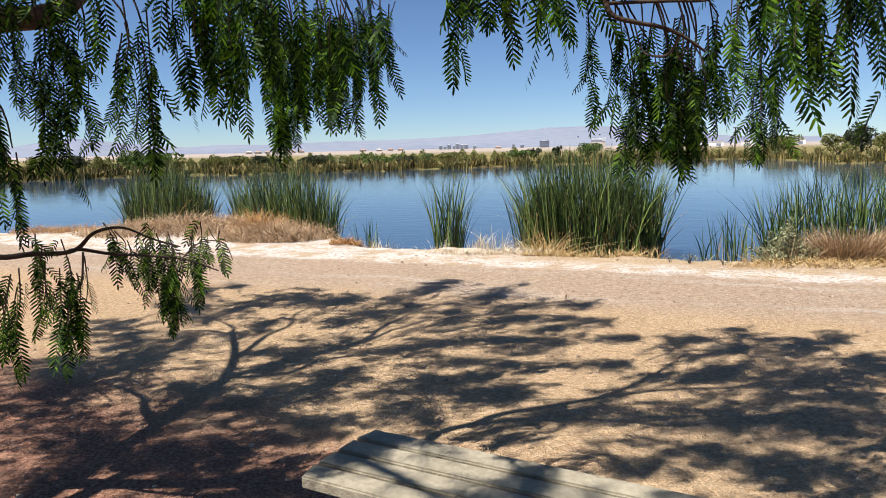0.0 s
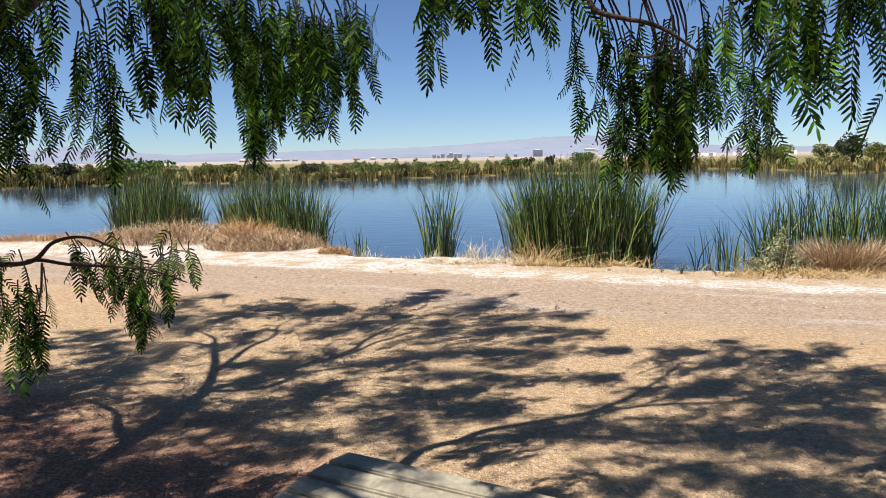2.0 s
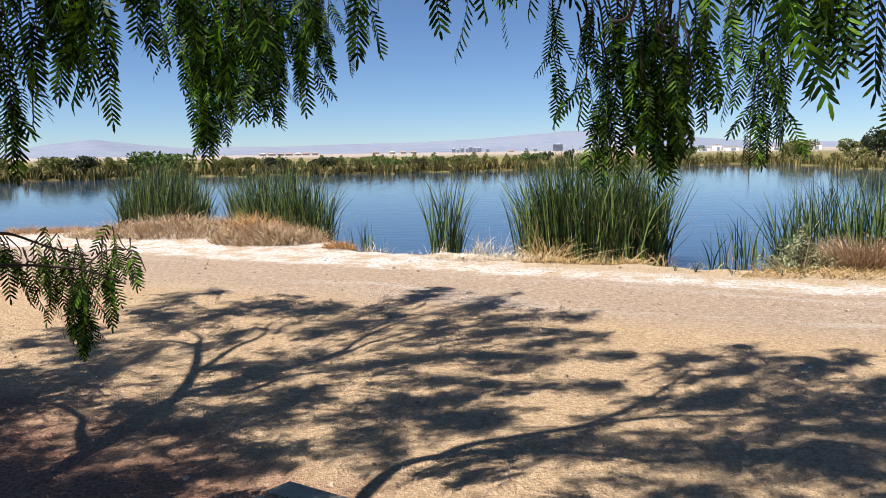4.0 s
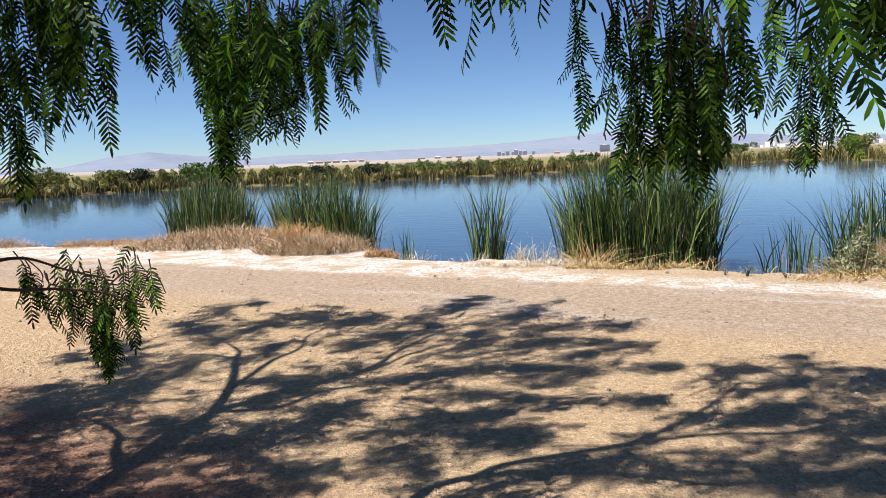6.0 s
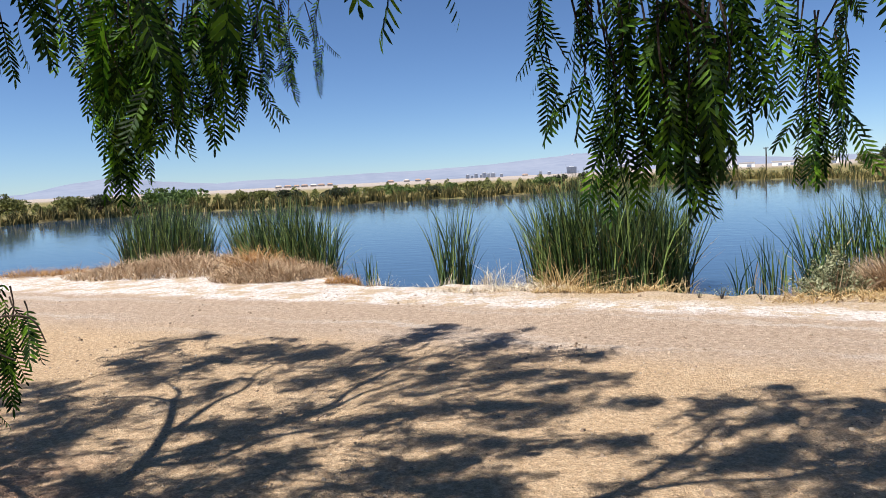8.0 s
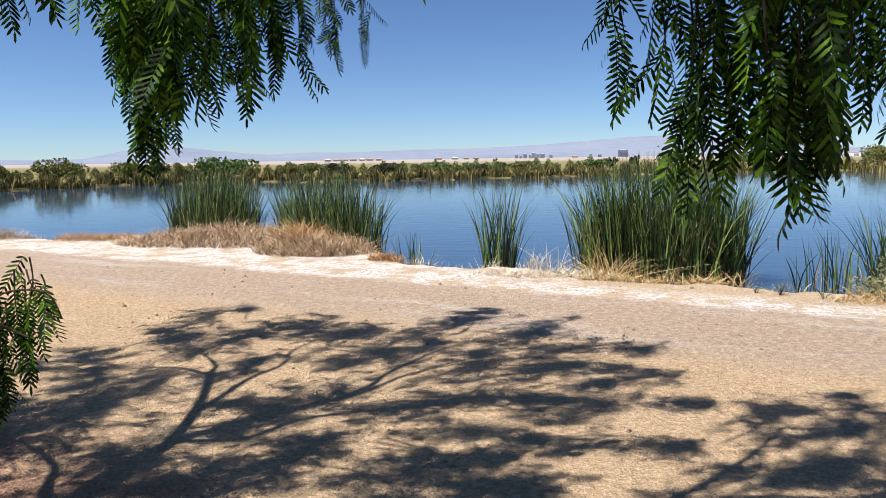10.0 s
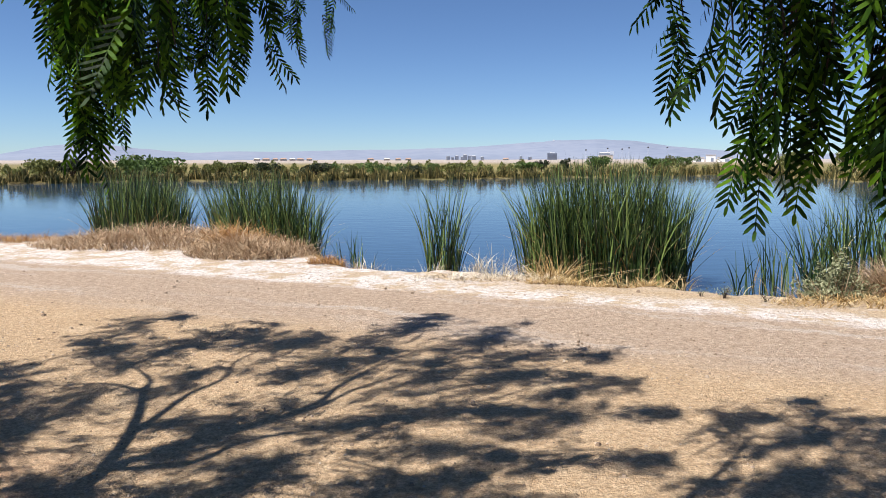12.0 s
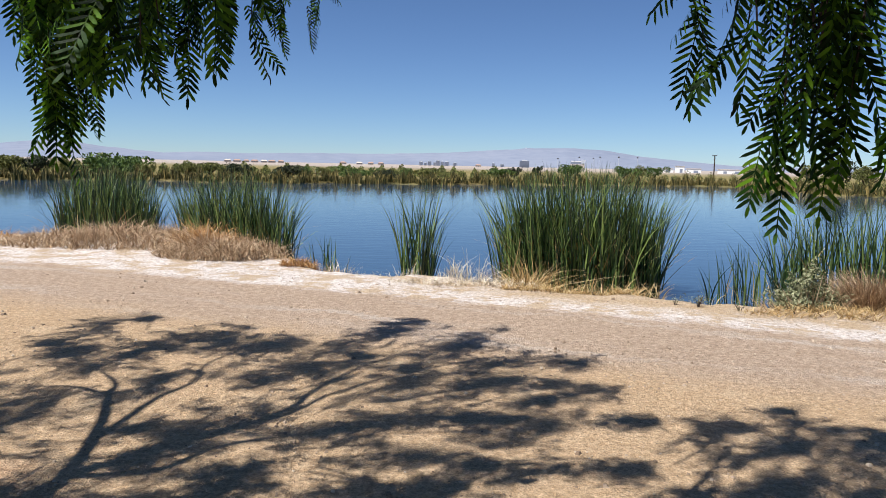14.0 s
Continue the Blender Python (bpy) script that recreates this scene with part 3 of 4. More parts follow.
# ---- reeds and dry growth on the near shore ----
def reed_clump(x0, x1, y0, y1, deep, count, tall, label, dead=0.12, edge_lean=0.09):
    """Upright green cattail leaves, with dead ones leaning among them and straw at the foot; it stands between two ends of a line."""
    t = empty("reed_clump", ((x0 + x1) / 2, (y0 + y1) / 2, LEVEL))
    for name, c, mat, ln, bd, th, wd in (("living_leaves", count, REED, 0.095, 0.17, 1.0, 0.021), ("dead_leaves", int(count * dead), STRAW, 0.22, 0.4, 0.6, 0.016),
                                         ("dry_foot", int(count * dead * 1.3), STRAW, 0.5, 0.6, 0.16, 0.012)):
        u = rng.uniform(-1, 1, c) + rng.normal(0, 0.07, c)
        v = rng.uniform(-1, 1, c) * np.sqrt(np.clip(1 - 0.8 * u * u, 0.1, 1))
        lone = rng.random(c) ** 6
        px, py = (x1 - x0) / 2 * u, (y1 - y0) / 2 * u + deep / 2 * v
        h = tall * th * (1.12 - 0.62 * rng.random(c) ** 1.6) * (1 - 0.28 * np.minimum(np.abs(u), 1.1) ** 3) + 0.1
        heading = np.where(rng.random(c) < 0.1 + 0.3 * np.abs(u), np.where(u > 0, 0, math.pi) + rng.normal(0, 0.7, c), rng.uniform(0, 2 * math.pi, c))
        lean = np.abs(rng.normal(0, ln, c)) + edge_lean * np.abs(u) ** 4 * rng.uniform(0, 1, c) + 0.4 * lone * np.abs(u) ** 3
        if name == "dry_foot":
            py -= deep * 0.35
        v_, f_ = blades(np.stack([px, py, rng.uniform(-0.05, 0.05, c)], -1), h, wd * rng.uniform(0.6, 1.25, c), lean, np.abs(rng.normal(0, bd, c)), heading, rng.normal(0, 0.8, c), 6)
        ob = sheet(name, v_, f_, mat, t, {"dead_leaves": "bleached fallen cattail leaves", "dry_foot": "dry grey-brown straw"}.get(name, ""))
        tagged(ob, kind="stuff")
    return tagged(t, label, "reeds", "reed clumps at the shore")


reed_clump(-7.4, -5.5, 16.2, 16.2, 1.2, 1000, 1.46, "dense dark green cattail clump behind a dry mound")
reed_clump(-4.75, -2.1, 15.9, 13.35, 0.9, 1000, 1.42, "spreading green cattail clump behind a dry mound")
reed_clump(-0.13, 0.34, 12.0, 12.0, 0.4, 120, 1.36, "small narrow cattail clump standing alone in the water", 0.06)
reed_clump(1.36, 3.42, 12.05, 11.6, 1.0, 1600, 1.58, "broad dense cattail bed with straw at its foot")
reed_clump(5.25, 8.6, 11.8, 11.3, 0.9, 700, 1.32, "tall cattail clump behind the dry shrubs", 0.08)
reed_clump(3.95, 4.9, 10.95, 10.75, 0.5, 46, 0.72, "sparse short cattail shoots in the shallows", 0.3)
reed_clump(-1.6, -1.05, 12.7, 12.3, 0.3, 18, 0.55, "a few thin cattail shoots at the shore", 0.4)


def straw_heap(name, cx, cy, rx, ry, tall, count, mat, label, wide=0.012, lean=0.8, category="dry grass"):
    """A domed heap of dead, tangled grass."""
    t = empty(name, (cx, cy, float(ground_height(np.array(cx), np.array(cy)))))
    a, q = rng.uniform(0, 2 * math.pi, count), np.sqrt(rng.random(count))
    px, py = rx * q * np.cos(a), ry * q * np.sin(a)
    dome = tall * (1 - 0.8 * q ** 2) * (0.75 + 0.35 * np.sin(px * 5 + cx) * np.cos(py * 6))
    z = ground_height(cx + px, cy + py) - t.location.z
    v, f = blades(np.stack([px, py, np.maximum(z, -0.15)], -1), dome * rng.uniform(0.5, 1.2, count) + 0.05, wide * rng.uniform(0.5, 1.2, count), np.abs(rng.normal(0, lean, count)),
                  np.abs(rng.normal(0, 0.8, count)), rng.uniform(0, 2 * math.pi, count), rng.normal(0, 1, count), 5)
    tagged(sheet("straw", v, f, mat, t), kind="stuff")
    return tagged(t, label, category)


straw_heap("dry_grass_mound", -5.3, 13.95, 2.1, 0.8, 0.34, 4200, DRY, "low mound of matted grey-brown dead grass", 0.013)
straw_heap("dry_grass_mound", -3.1, 13.1, 1.1, 0.75, 0.42, 3400, DRY, "domed mound of matted tawny dead grass", 0.013)
straw_heap("dry_grass_crest", -3.3, 13.6, 0.9, 0.4, 0.5, 1300, RUST, "rusty dead grass cresting the mound", 0.011)
straw_heap("rusty_tuft", -1.45, 12.1, 0.5, 0.18, 0.24, 700, RUST, "low rust-coloured grass tuft at the shore", 0.010)
straw_heap("rusty_tuft", -8.2, 14.6, 1.0, 0.3, 0.24, 700, RUST, "low rust-coloured grass along the bank", 0.010)
straw_heap("rusty_tuft", -10.5, 14.9, 0.9, 0.3, 0.26, 600, DRY, "low dry grass along the bank", 0.010)
straw_heap("pale_tuft", -0.95, 11.9, 0.45, 0.15, 0.5, 90, PALE_STRAW, "thin bleached grass stalks by the water", 0.009, 0.3)
straw_heap("pale_tuft", -0.2, 11.6, 0.35, 0.12, 0.28, 80, PALE_STRAW, "thin bleached grass stalks by the water", 0.008, 0.3)
straw_heap("pale_tuft", 0.8, 11.4, 0.4, 0.15, 0.55, 190, PALE_STRAW, "bleached grass tuft beside the small reeds", 0.009, 0.35)
straw_heap("straw_dome", 1.68, 11.15, 0.34, 0.24, 0.60, 760, STRAW, "golden dome of bent dead cattail leaves", 0.014, 0.75)
straw_heap("straw_fan", 3.1, 10.75, 0.6, 0.22, 0.36, 420, STRAW, "golden fan of flattened dead cattail leaves", 0.018, 1.5)
straw_heap("straw_litter", 2.5, 10.5, 1.3, 0.2, 0.11, 1300, STRAW, "loose straw along the reeds' foot", 0.012, 1.5)
straw_heap("straw_litter", 5.3, 9.35, 1.6, 0.35, 0.08, 1100, STRAW, "loose straw in front of the dry shrubs", 0.011, 1.6)
straw_heap("straw_litter", 1.2, 10.85, 1.5, 0.25, 0.06, 700, PALE_STRAW, "loose bleached straw on the verge", 0.010, 1.7)
for x, y, s in ((3.35, 9.6, 1.0), (3.12, 9.7, 0.7), (3.75, 9.45, 0.8), (2.3, 10.2, 0.6), (4.3, 9.35, 0.6), (1.5, 10.6, 0.5), (3.5, 10.05, 1.3)):
    b = bush("weed", 0.22 * s, 0.17 * s, SAGE, "little grey-green weed on the verge", 160, 0.2, "weed")
    b.location = (x, y, float(ground_height(np.array(x), np.array(y))))


def twiggy_shrub(cx, cy, width, depth, tall, leafy, dry, label):
    """A rounded shrub: fine twigs fanning from the ground, with small leaves or bare dry ends."""
    t = empty("shrub", (cx, cy, float(ground_height(np.array(cx), np.array(cy)))))
    c = dry
    a, q = rng.uniform(0, 2 * math.pi, c), np.sqrt(rng.random(c))
    px, py = width / 2 * q * np.cos(a) * 0.75, depth / 2 * q * np.sin(a) * 0.75
    h = tall * np.sqrt(np.clip(1.05 - 0.8 * q ** 2, 0.1, 1)) * rng.uniform(0.45, 1.0, c)
    z = np.clip(ground_height(cx + px, cy + py) - t.location.z, -0.2, 0.1)
    v, f = blades(np.stack([px, py, z], -1), h, 0.009 * rng.uniform(0.6, 1.4, c), 0.35 * q + np.abs(rng.normal(0, 0.25, c)), np.abs(rng.normal(0, 0.4, c)), a + rng.normal(0, 0.8, c), rng.normal(0, 1, c), 5)
    tagged(sheet("brushwood", v, f, DRY, t), kind="stuff")
    if leafy:
        d = rng.normal(0, 1, (leafy, 3))
        d /= np.linalg.norm(d, axis=1)[:, None]
        d[:, 2] = np.abs(d[:, 2])
        rad = rng.uniform(0.25, 1.0, leafy) ** 0.5
        lump = 0.8 + 0.3 * np.sin(d[:, 0] * 7 + 1) * np.cos(d[:, 1] * 6) + 0.15 * np.sin(d[:, 2] * 15)
        pos = d * (rad * lump)[:, None] * np.array([width / 2, depth / 2, tall])
        e, g = rng.normal(0, 1, (leafy, 3)), rng.normal(0, 1, (leafy, 3))
        s = rng.uniform(0.016, 0.034, leafy)[:, None]
        e, g = e / np.linalg.norm(e, axis=1)[:, None] * s, g / np.linalg.norm(g, axis=1)[:, None] * s * 0.45
        sheet("leaves", np.stack([pos - e, pos - g, pos + e, pos + g], 1).reshape(-1, 3), np.arange(leafy * 4).reshape(-1, 4), SAGE, t)["kind"] = "stuff"
    return tagged(t, label, "shrub", "shore shrubs")


twiggy_shrub(4.74, 9.95, 1.02, 0.75, 0.76, 9000, 350, "rounded grey-green saltbush with dry twigs")
twiggy_shrub(5.65, 9.95, 1.4, 0.9, 0.64, 500, 4600, "tangled bare brown shrub at the bank")
twiggy_shrub(7.3, 9.7, 1.6, 1.0, 0.6, 300, 3600, "tangled bare brown shrub at the bank")


# ---- the bench ----
def bench():
    """A slatted seat on two steel frames; its origin is the corner farthest out, its length runs along +x and its depth along -y."""
    t = empty("park_bench", (0.11, 2.72, 0))
    t.rotation_euler = (0, 0, math.atan2(-0.447, 0.894))
    long, deep, z, planks = 1.83, 0.435, 0.56, 4
    wide = deep / planks
    for k in range(planks):
        bm = box_mesh((long, wide - 0.016, 0.042), (long / 2, -wide * (k + 0.5), z - 0.021), None, 0.006)
        for vert in bm.verts:
            if vert.co.x < 0.03 and k in (0, planks - 1):
                vert.co.x += 0.02 * (1 if (k == 0) == (vert.co.y > -wide * (k + 0.5)) else 0)
            vert.co.z += 0.0015 * noise.noise(vert.co * 3 + Vector((k, 0, 0)))
        part("slat", bm, SLAT, t)
    for x in (0.28, long - 0.28):
        part("support_bar", box_mesh((0.05, deep - 0.04, 0.04), (x, -deep / 2, z - 0.064), None, 0.004), STEEL, t)
        for y in (-0.08, -deep + 0.08):
            part("leg", box_mesh((0.05, 0.05, z - 0.08), (x, y, (z - 0.08) / 2 - 0.01), None, 0.004), STEEL, t)
    return tagged(t, "weathered beige slatted bench in dappled tree shade", "bench")


bench()

# ---- the pepper tree ----
def leaf_shape(pairs, length, leaflet, wide, curl=0.16):
    """One feathery leaf that hangs along -z in the xz plane: a thin midrib and pairs of narrow strap leaflets with rounded ends."""
    verts, faces = [], []
    for i in range(pairs + 1):
        u = i / pairs
        z, y = -length * u, curl * length * u * u
        if i < pairs:
            n_ = len(verts)
            r = 0.0011
            z2, y2 = -length * (i + 1) / pairs, curl * length * ((i + 1) / pairs) ** 2
            verts += [(-r, y, z), (r, y, z), (r, y2, z2), (-r, y2, z2)]
            faces.append((n_, n_ + 1, n_ + 2, n_ + 3))
        size = leaflet * (0.5 + 0.5 * math.sin(math.pi * (0.15 + 0.74 * u))) * (0.88 + 0.24 * ((i * 7) % 5) / 4)
        for s in ((-1, 1) if i < pairs else (0,)):
            n_ = len(verts)
            tilt = 0.82 - 0.20 * u + 0.10 * (((i * 5 + s) % 4) / 3 - 0.5)
            dx, dz = (s * tilt, -math.sqrt(1 - tilt * tilt)) if s else (0, -1)
            hw = wide * 0.5
            for along, half, sag in ((0.0, 0.25, 0.0), (0.22, 1.0, 0.03), (0.72, 0.95, 0.14)):
                verts += [(dx * size * along - dz * half * hw, y - sag * size, z + dz * size * along + dx * half * hw),
                          (dx * size * along + dz * half * hw, y - sag * size, z + dz * size * along - dx * half * hw)]
            verts.append((dx * size, y - 0.24 * size, z + dz * size))
            faces += [(n_, n_ + 2, n_ + 3, n_ + 1), (n_ + 2, n_ + 4, n_ + 5, n_ + 3), (n_ + 4, n_ + 6, n_ + 5)]
    return verts, faces


def coarse_leaf(pairs, length, leaflet, wide):
    """The same leaf with plainer leaflets, for the crown overhead."""
    verts, faces = [], []
    for i in range(pairs):
        u = (i + 0.5) / pairs
        z, y = -length * u, 0.16 * length * u * u
        for s in (-1, 1):
            n_ = len(verts)
            dx, dz = s * leaflet * 0.78, -leaflet * 0.6
            verts += [(0, y, z), (dx * 0.45 + dz * wide / leaflet * s * 0.5, y, z + dz * 0.45 - dx * wide / leaflet * s * 0.5), (dx, y - 0.01, z + dz),
                      (dx * 0.45 - dz * wide / leaflet * s * 0.5, y, z + dz * 0.45 + dx * wide / leaflet * s * 0.5)]
            faces.append((n_, n_ + 1, n_ + 2, n_ + 3))
    return verts, faces


SHAPES = [leaf_shape(10, 0.160, 0.043, 0.0076), leaf_shape(8, 0.130, 0.040, 0.0074), leaf_shape(12, 0.190, 0.045, 0.0078, 0.10)]
COARSE = [coarse_leaf(9, 0.20, 0.060, 0.014), coarse_leaf(8, 0.16, 0.055, 0.013)]


def leaves(spots, spread, shapes=SHAPES, size=(0.75, 1.15)):
    """Leaves hanging at the spots, each turned at random and tilted off the vertical by about spread radians."""
    vs, fs, base = [], [], 0
    for p in spots:
        v, f = shapes[rng.integers(len(shapes))]
        yaw, tilt, spin = rng.uniform(0, 2 * math.pi), abs(rng.normal(0, spread)), rng.uniform(0, 2 * math.pi)
        m = np.array(Euler((tilt, 0, yaw)).to_matrix() @ Euler((0, 0, spin)).to_matrix())
        vs.append(np.asarray(v) @ m.T * rng.uniform(*size) + np.asarray(p))
        fs += [tuple(i + base for i in face) for face in f]
        base += len(v)
    return np.concatenate(vs), fs


tree = tagged(empty("pepper_tree", (-2.15, 2.2, 0)), "spreading pepper tree with drooping feathery green foliage", "tree")
ROOT = Vector(tree.location)


def own(points):
    return [tuple(Vector(p) - ROOT) for p in points]


def above(gx, gy, h):
    """The place h metres up whose shade falls on (gx, gy)."""
    return (gx - SHADE.x * h, gy - SHADE.y * h, h)


def limb(name, points, radii, sides=9, mat=BARK, wobble=0.25):
    v, f = tube(own(points), radii, sides, wobble)
    return sheet(name, v, f, mat, tree, smooth=True)


limb("trunk", [(-2.15, 2.2, -0.15), (-2.2, 2.35, 0.5), (-2.25, 2.6, 1.1), above(-1.5, 3.4, 1.6), above(-1.45, 3.66, 1.85), above(-1.38, 4.11, 2.2), above(-1.29, 4.51, 2.5)], [0.2, 0.12, 0.085, 0.06, 0.056, 0.052, 0.047], 14)
limb("limb", [above(-1.29, 4.51, 2.5), above(-1.27, 5.0, 2.9), above(-1.4, 5.62, 3.3), above(-1.62, 6.2, 3.6), above(-1.7, 6.45, 3.75), above(-2.1, 6.9, 4.0)], [0.047, 0.042, 0.035, 0.027, 0.02, 0.01])
limb("limb", [above(-1.66, 6.21, 3.6), above(-1.95, 6.35, 3.75), above(-2.3, 6.3, 3.9)], [0.022, 0.016, 0.008], 7)
limb("limb", [above(-1.35, 5.5, 3.25), above(-1.33, 5.78, 3.45), above(-1.3, 6.16, 3.7), above(-1.18, 6.52, 3.9), above(-1.23, 6.92, 4.1), above(-1.1, 7.4, 4.2)], [0.03, 0.026, 0.022, 0.018, 0.014, 0.008])
limb("limb", [above(-1.38, 4.11, 2.2), above(-1.36, 4.64, 2.55), above(-1.22, 5.06, 2.9), above(-0.9, 5.42, 3.15), above(-0.65, 5.7, 3.35), above(-0.4, 6.05, 3.6), above(-0.32, 6.4, 3.75), above(-0.05, 7.04, 4.0), above(0.3, 7.5, 4.2)], [0.045, 0.04, 0.038, 0.034, 0.03, 0.026, 0.022, 0.016, 0.008])
limb("limb", [above(-0.65, 5.7, 3.35), above(-0.38, 5.96, 3.55), above(-0.2, 6.31, 3.75), above(0.2, 6.8, 4.0), above(0.7, 7.2, 4.2)], [0.024, 0.022, 0.018, 0.014, 0.008], 7)
limb("limb", [above(-1.22, 5.02, 2.9), above(-0.87, 5.12, 3.05), above(-0.7, 5.37, 3.2), above(-0.53, 5.49, 3.3), above(-0.3, 5.58, 3.45), above(0.3, 5.8, 3.7), above(0.9, 6.05, 3.9)], [0.028, 0.026, 0.024, 0.02, 0.018, 0.014, 0.008], 7)
limb("limb", [above(-1.5, 3.4, 1.6), (-1.7, 2.85, 1.93), (-1.25, 2.8, 2.05), (-0.98, 2.88, 2.11), above(0.28, 4.0, 2.5), above(0.57, 4.16, 2.75), above(0.93, 4.19, 3.0), above(1.31, 4.17, 3.1), above(1.61, 4.09, 3.2), above(2.2, 4.2, 3.35)],
     [0.055, 0.05, 0.045, 0.04, 0.034, 0.03, 0.026, 0.02, 0.016, 0.01])
limb("limb", [above(0.45, 4.1, 2.65), above(0.67, 4.29, 2.85), above(1.1, 4.47, 3.1), above(1.41, 4.67, 3.3), above(1.82, 5.13, 3.5), above(2.17, 5.62, 3.7)], [0.032, 0.03, 0.026, 0.022, 0.016, 0.008])
limb("limb", [above(1.1, 4.47, 3.1), above(1.7, 4.7, 3.35), above(2.3, 4.75, 3.6), above(2.9, 5.0, 3.75)], [0.022, 0.018, 0.014, 0.008], 7)
limb("limb", [above(-1.38, 4.16, 2.22), above(-1.56, 4.39, 2.4), above(-1.71, 4.65, 2.6), above(-2.1, 4.9, 2.9)], [0.04, 0.03, 0.022, 0.012])

# clumps of foliage overhead, limb by limb: (x, y, radius) of the shade that each one throws
CLUMPS = {
    4.2: [(0.12, 8.13, 0.36), (0.68, 7.65, 0.35), (1.06, 7.23, 0.28), (-0.17, 7.29, 0.32), (-0.46, 6.94, 0.3), (0.3, 6.79, 0.35), (0.76, 6.56, 0.3), (1.27, 6.64, 0.2), (1.54, 6.47, 0.18),
          (0.6, 5.91, 0.22), (0.94, 5.66, 0.15), (1.18, 5.9, 0.14)],
    4.0: [(-2.54, 7.96, 0.24), (-1.86, 7.24, 0.46), (-2.4, 7.2, 0.3), (-1.27, 7.61, 0.4), (-0.79, 7.58, 0.24), (-1.39, 6.44, 0.27), (-2.84, 6.59, 0.27), (-1.9, 5.99, 0.27), (-2.4, 6.1, 0.25)],
    3.5: [(-0.64, 5.71, 0.34), (-0.95, 5.42, 0.34), (-0.02, 5.69, 0.26), (0.08, 4.68, 0.27), (0.36, 4.89, 0.22), (0.61, 4.67, 0.25), (0.83, 5.25, 0.2), (0.26, 4.18, 0.17), (1.47, 5.29, 0.16),
          (1.77, 5.96, 0.16), (0.3, 5.4, 0.18)],
    3.0: [(-2.04, 5.31, 0.4), (-2.25, 4.94, 0.36), (-2.18, 4.52, 0.25), (-1.42, 4.81, 0.34), (-1.01, 4.5, 0.32), (-0.66, 4.5, 0.28), (-0.47, 4.91, 0.27), (-1.7, 4.0, 0.31), (-1.11, 3.72, 0.35),
          (-0.72, 3.85, 0.3), (-0.44, 4.14, 0.25), (-1.58, 3.6, 0.25), (-0.67, 3.54, 0.33), (-0.2, 3.3, 0.3), (-2.6, 5.2, 0.35), (-2.7, 4.4, 0.35)],
    3.7: [(2.2, 5.86, 0.17), (2.54, 5.62, 0.36), (3.07, 5.68, 0.29), (3.4, 5.83, 0.13), (2.12, 4.97, 0.26), (2.43, 4.85, 0.32), (2.79, 4.84, 0.25), (1.75, 4.37, 0.23), (2.01, 4.2, 0.28),
          (2.38, 4.19, 0.26), (2.87, 4.54, 0.2), (2.59, 3.96, 0.18), (1.71, 3.76, 0.17), (2.07, 3.64, 0.21), (1.31, 3.58, 0.13), (2.27, 3.52, 0.16), (1.28, 4.47, 0.2), (1.03, 4.29, 0.18)],
    3.4: [(3.3, 5.1, 0.35), (3.6, 4.6, 0.4), (3.2, 4.1, 0.35), (0.6, 3.1, 0.25), (1.3, 2.8, 0.28), (0.1, 2.6, 0.25), (2.3, 2.9, 0.3), (-0.9, 2.4, 0.25), (0.95, 2.45, 0.17), (0.45, 2.75, 0.15), (1.5, 2.25, 0.17)],
}
loose = np.random.default_rng(21)
FORKS = {4.2: (-0.6, 5.7, 3.4), 4.0: (-1.35, 5.5, 3.25), 3.5: (-1.0, 5.3, 3.0), 3.0: (-1.4, 4.1, 2.2), 3.7: (0.6, 4.2, 2.8), 3.4: (0.3, 4.0, 2.5)}
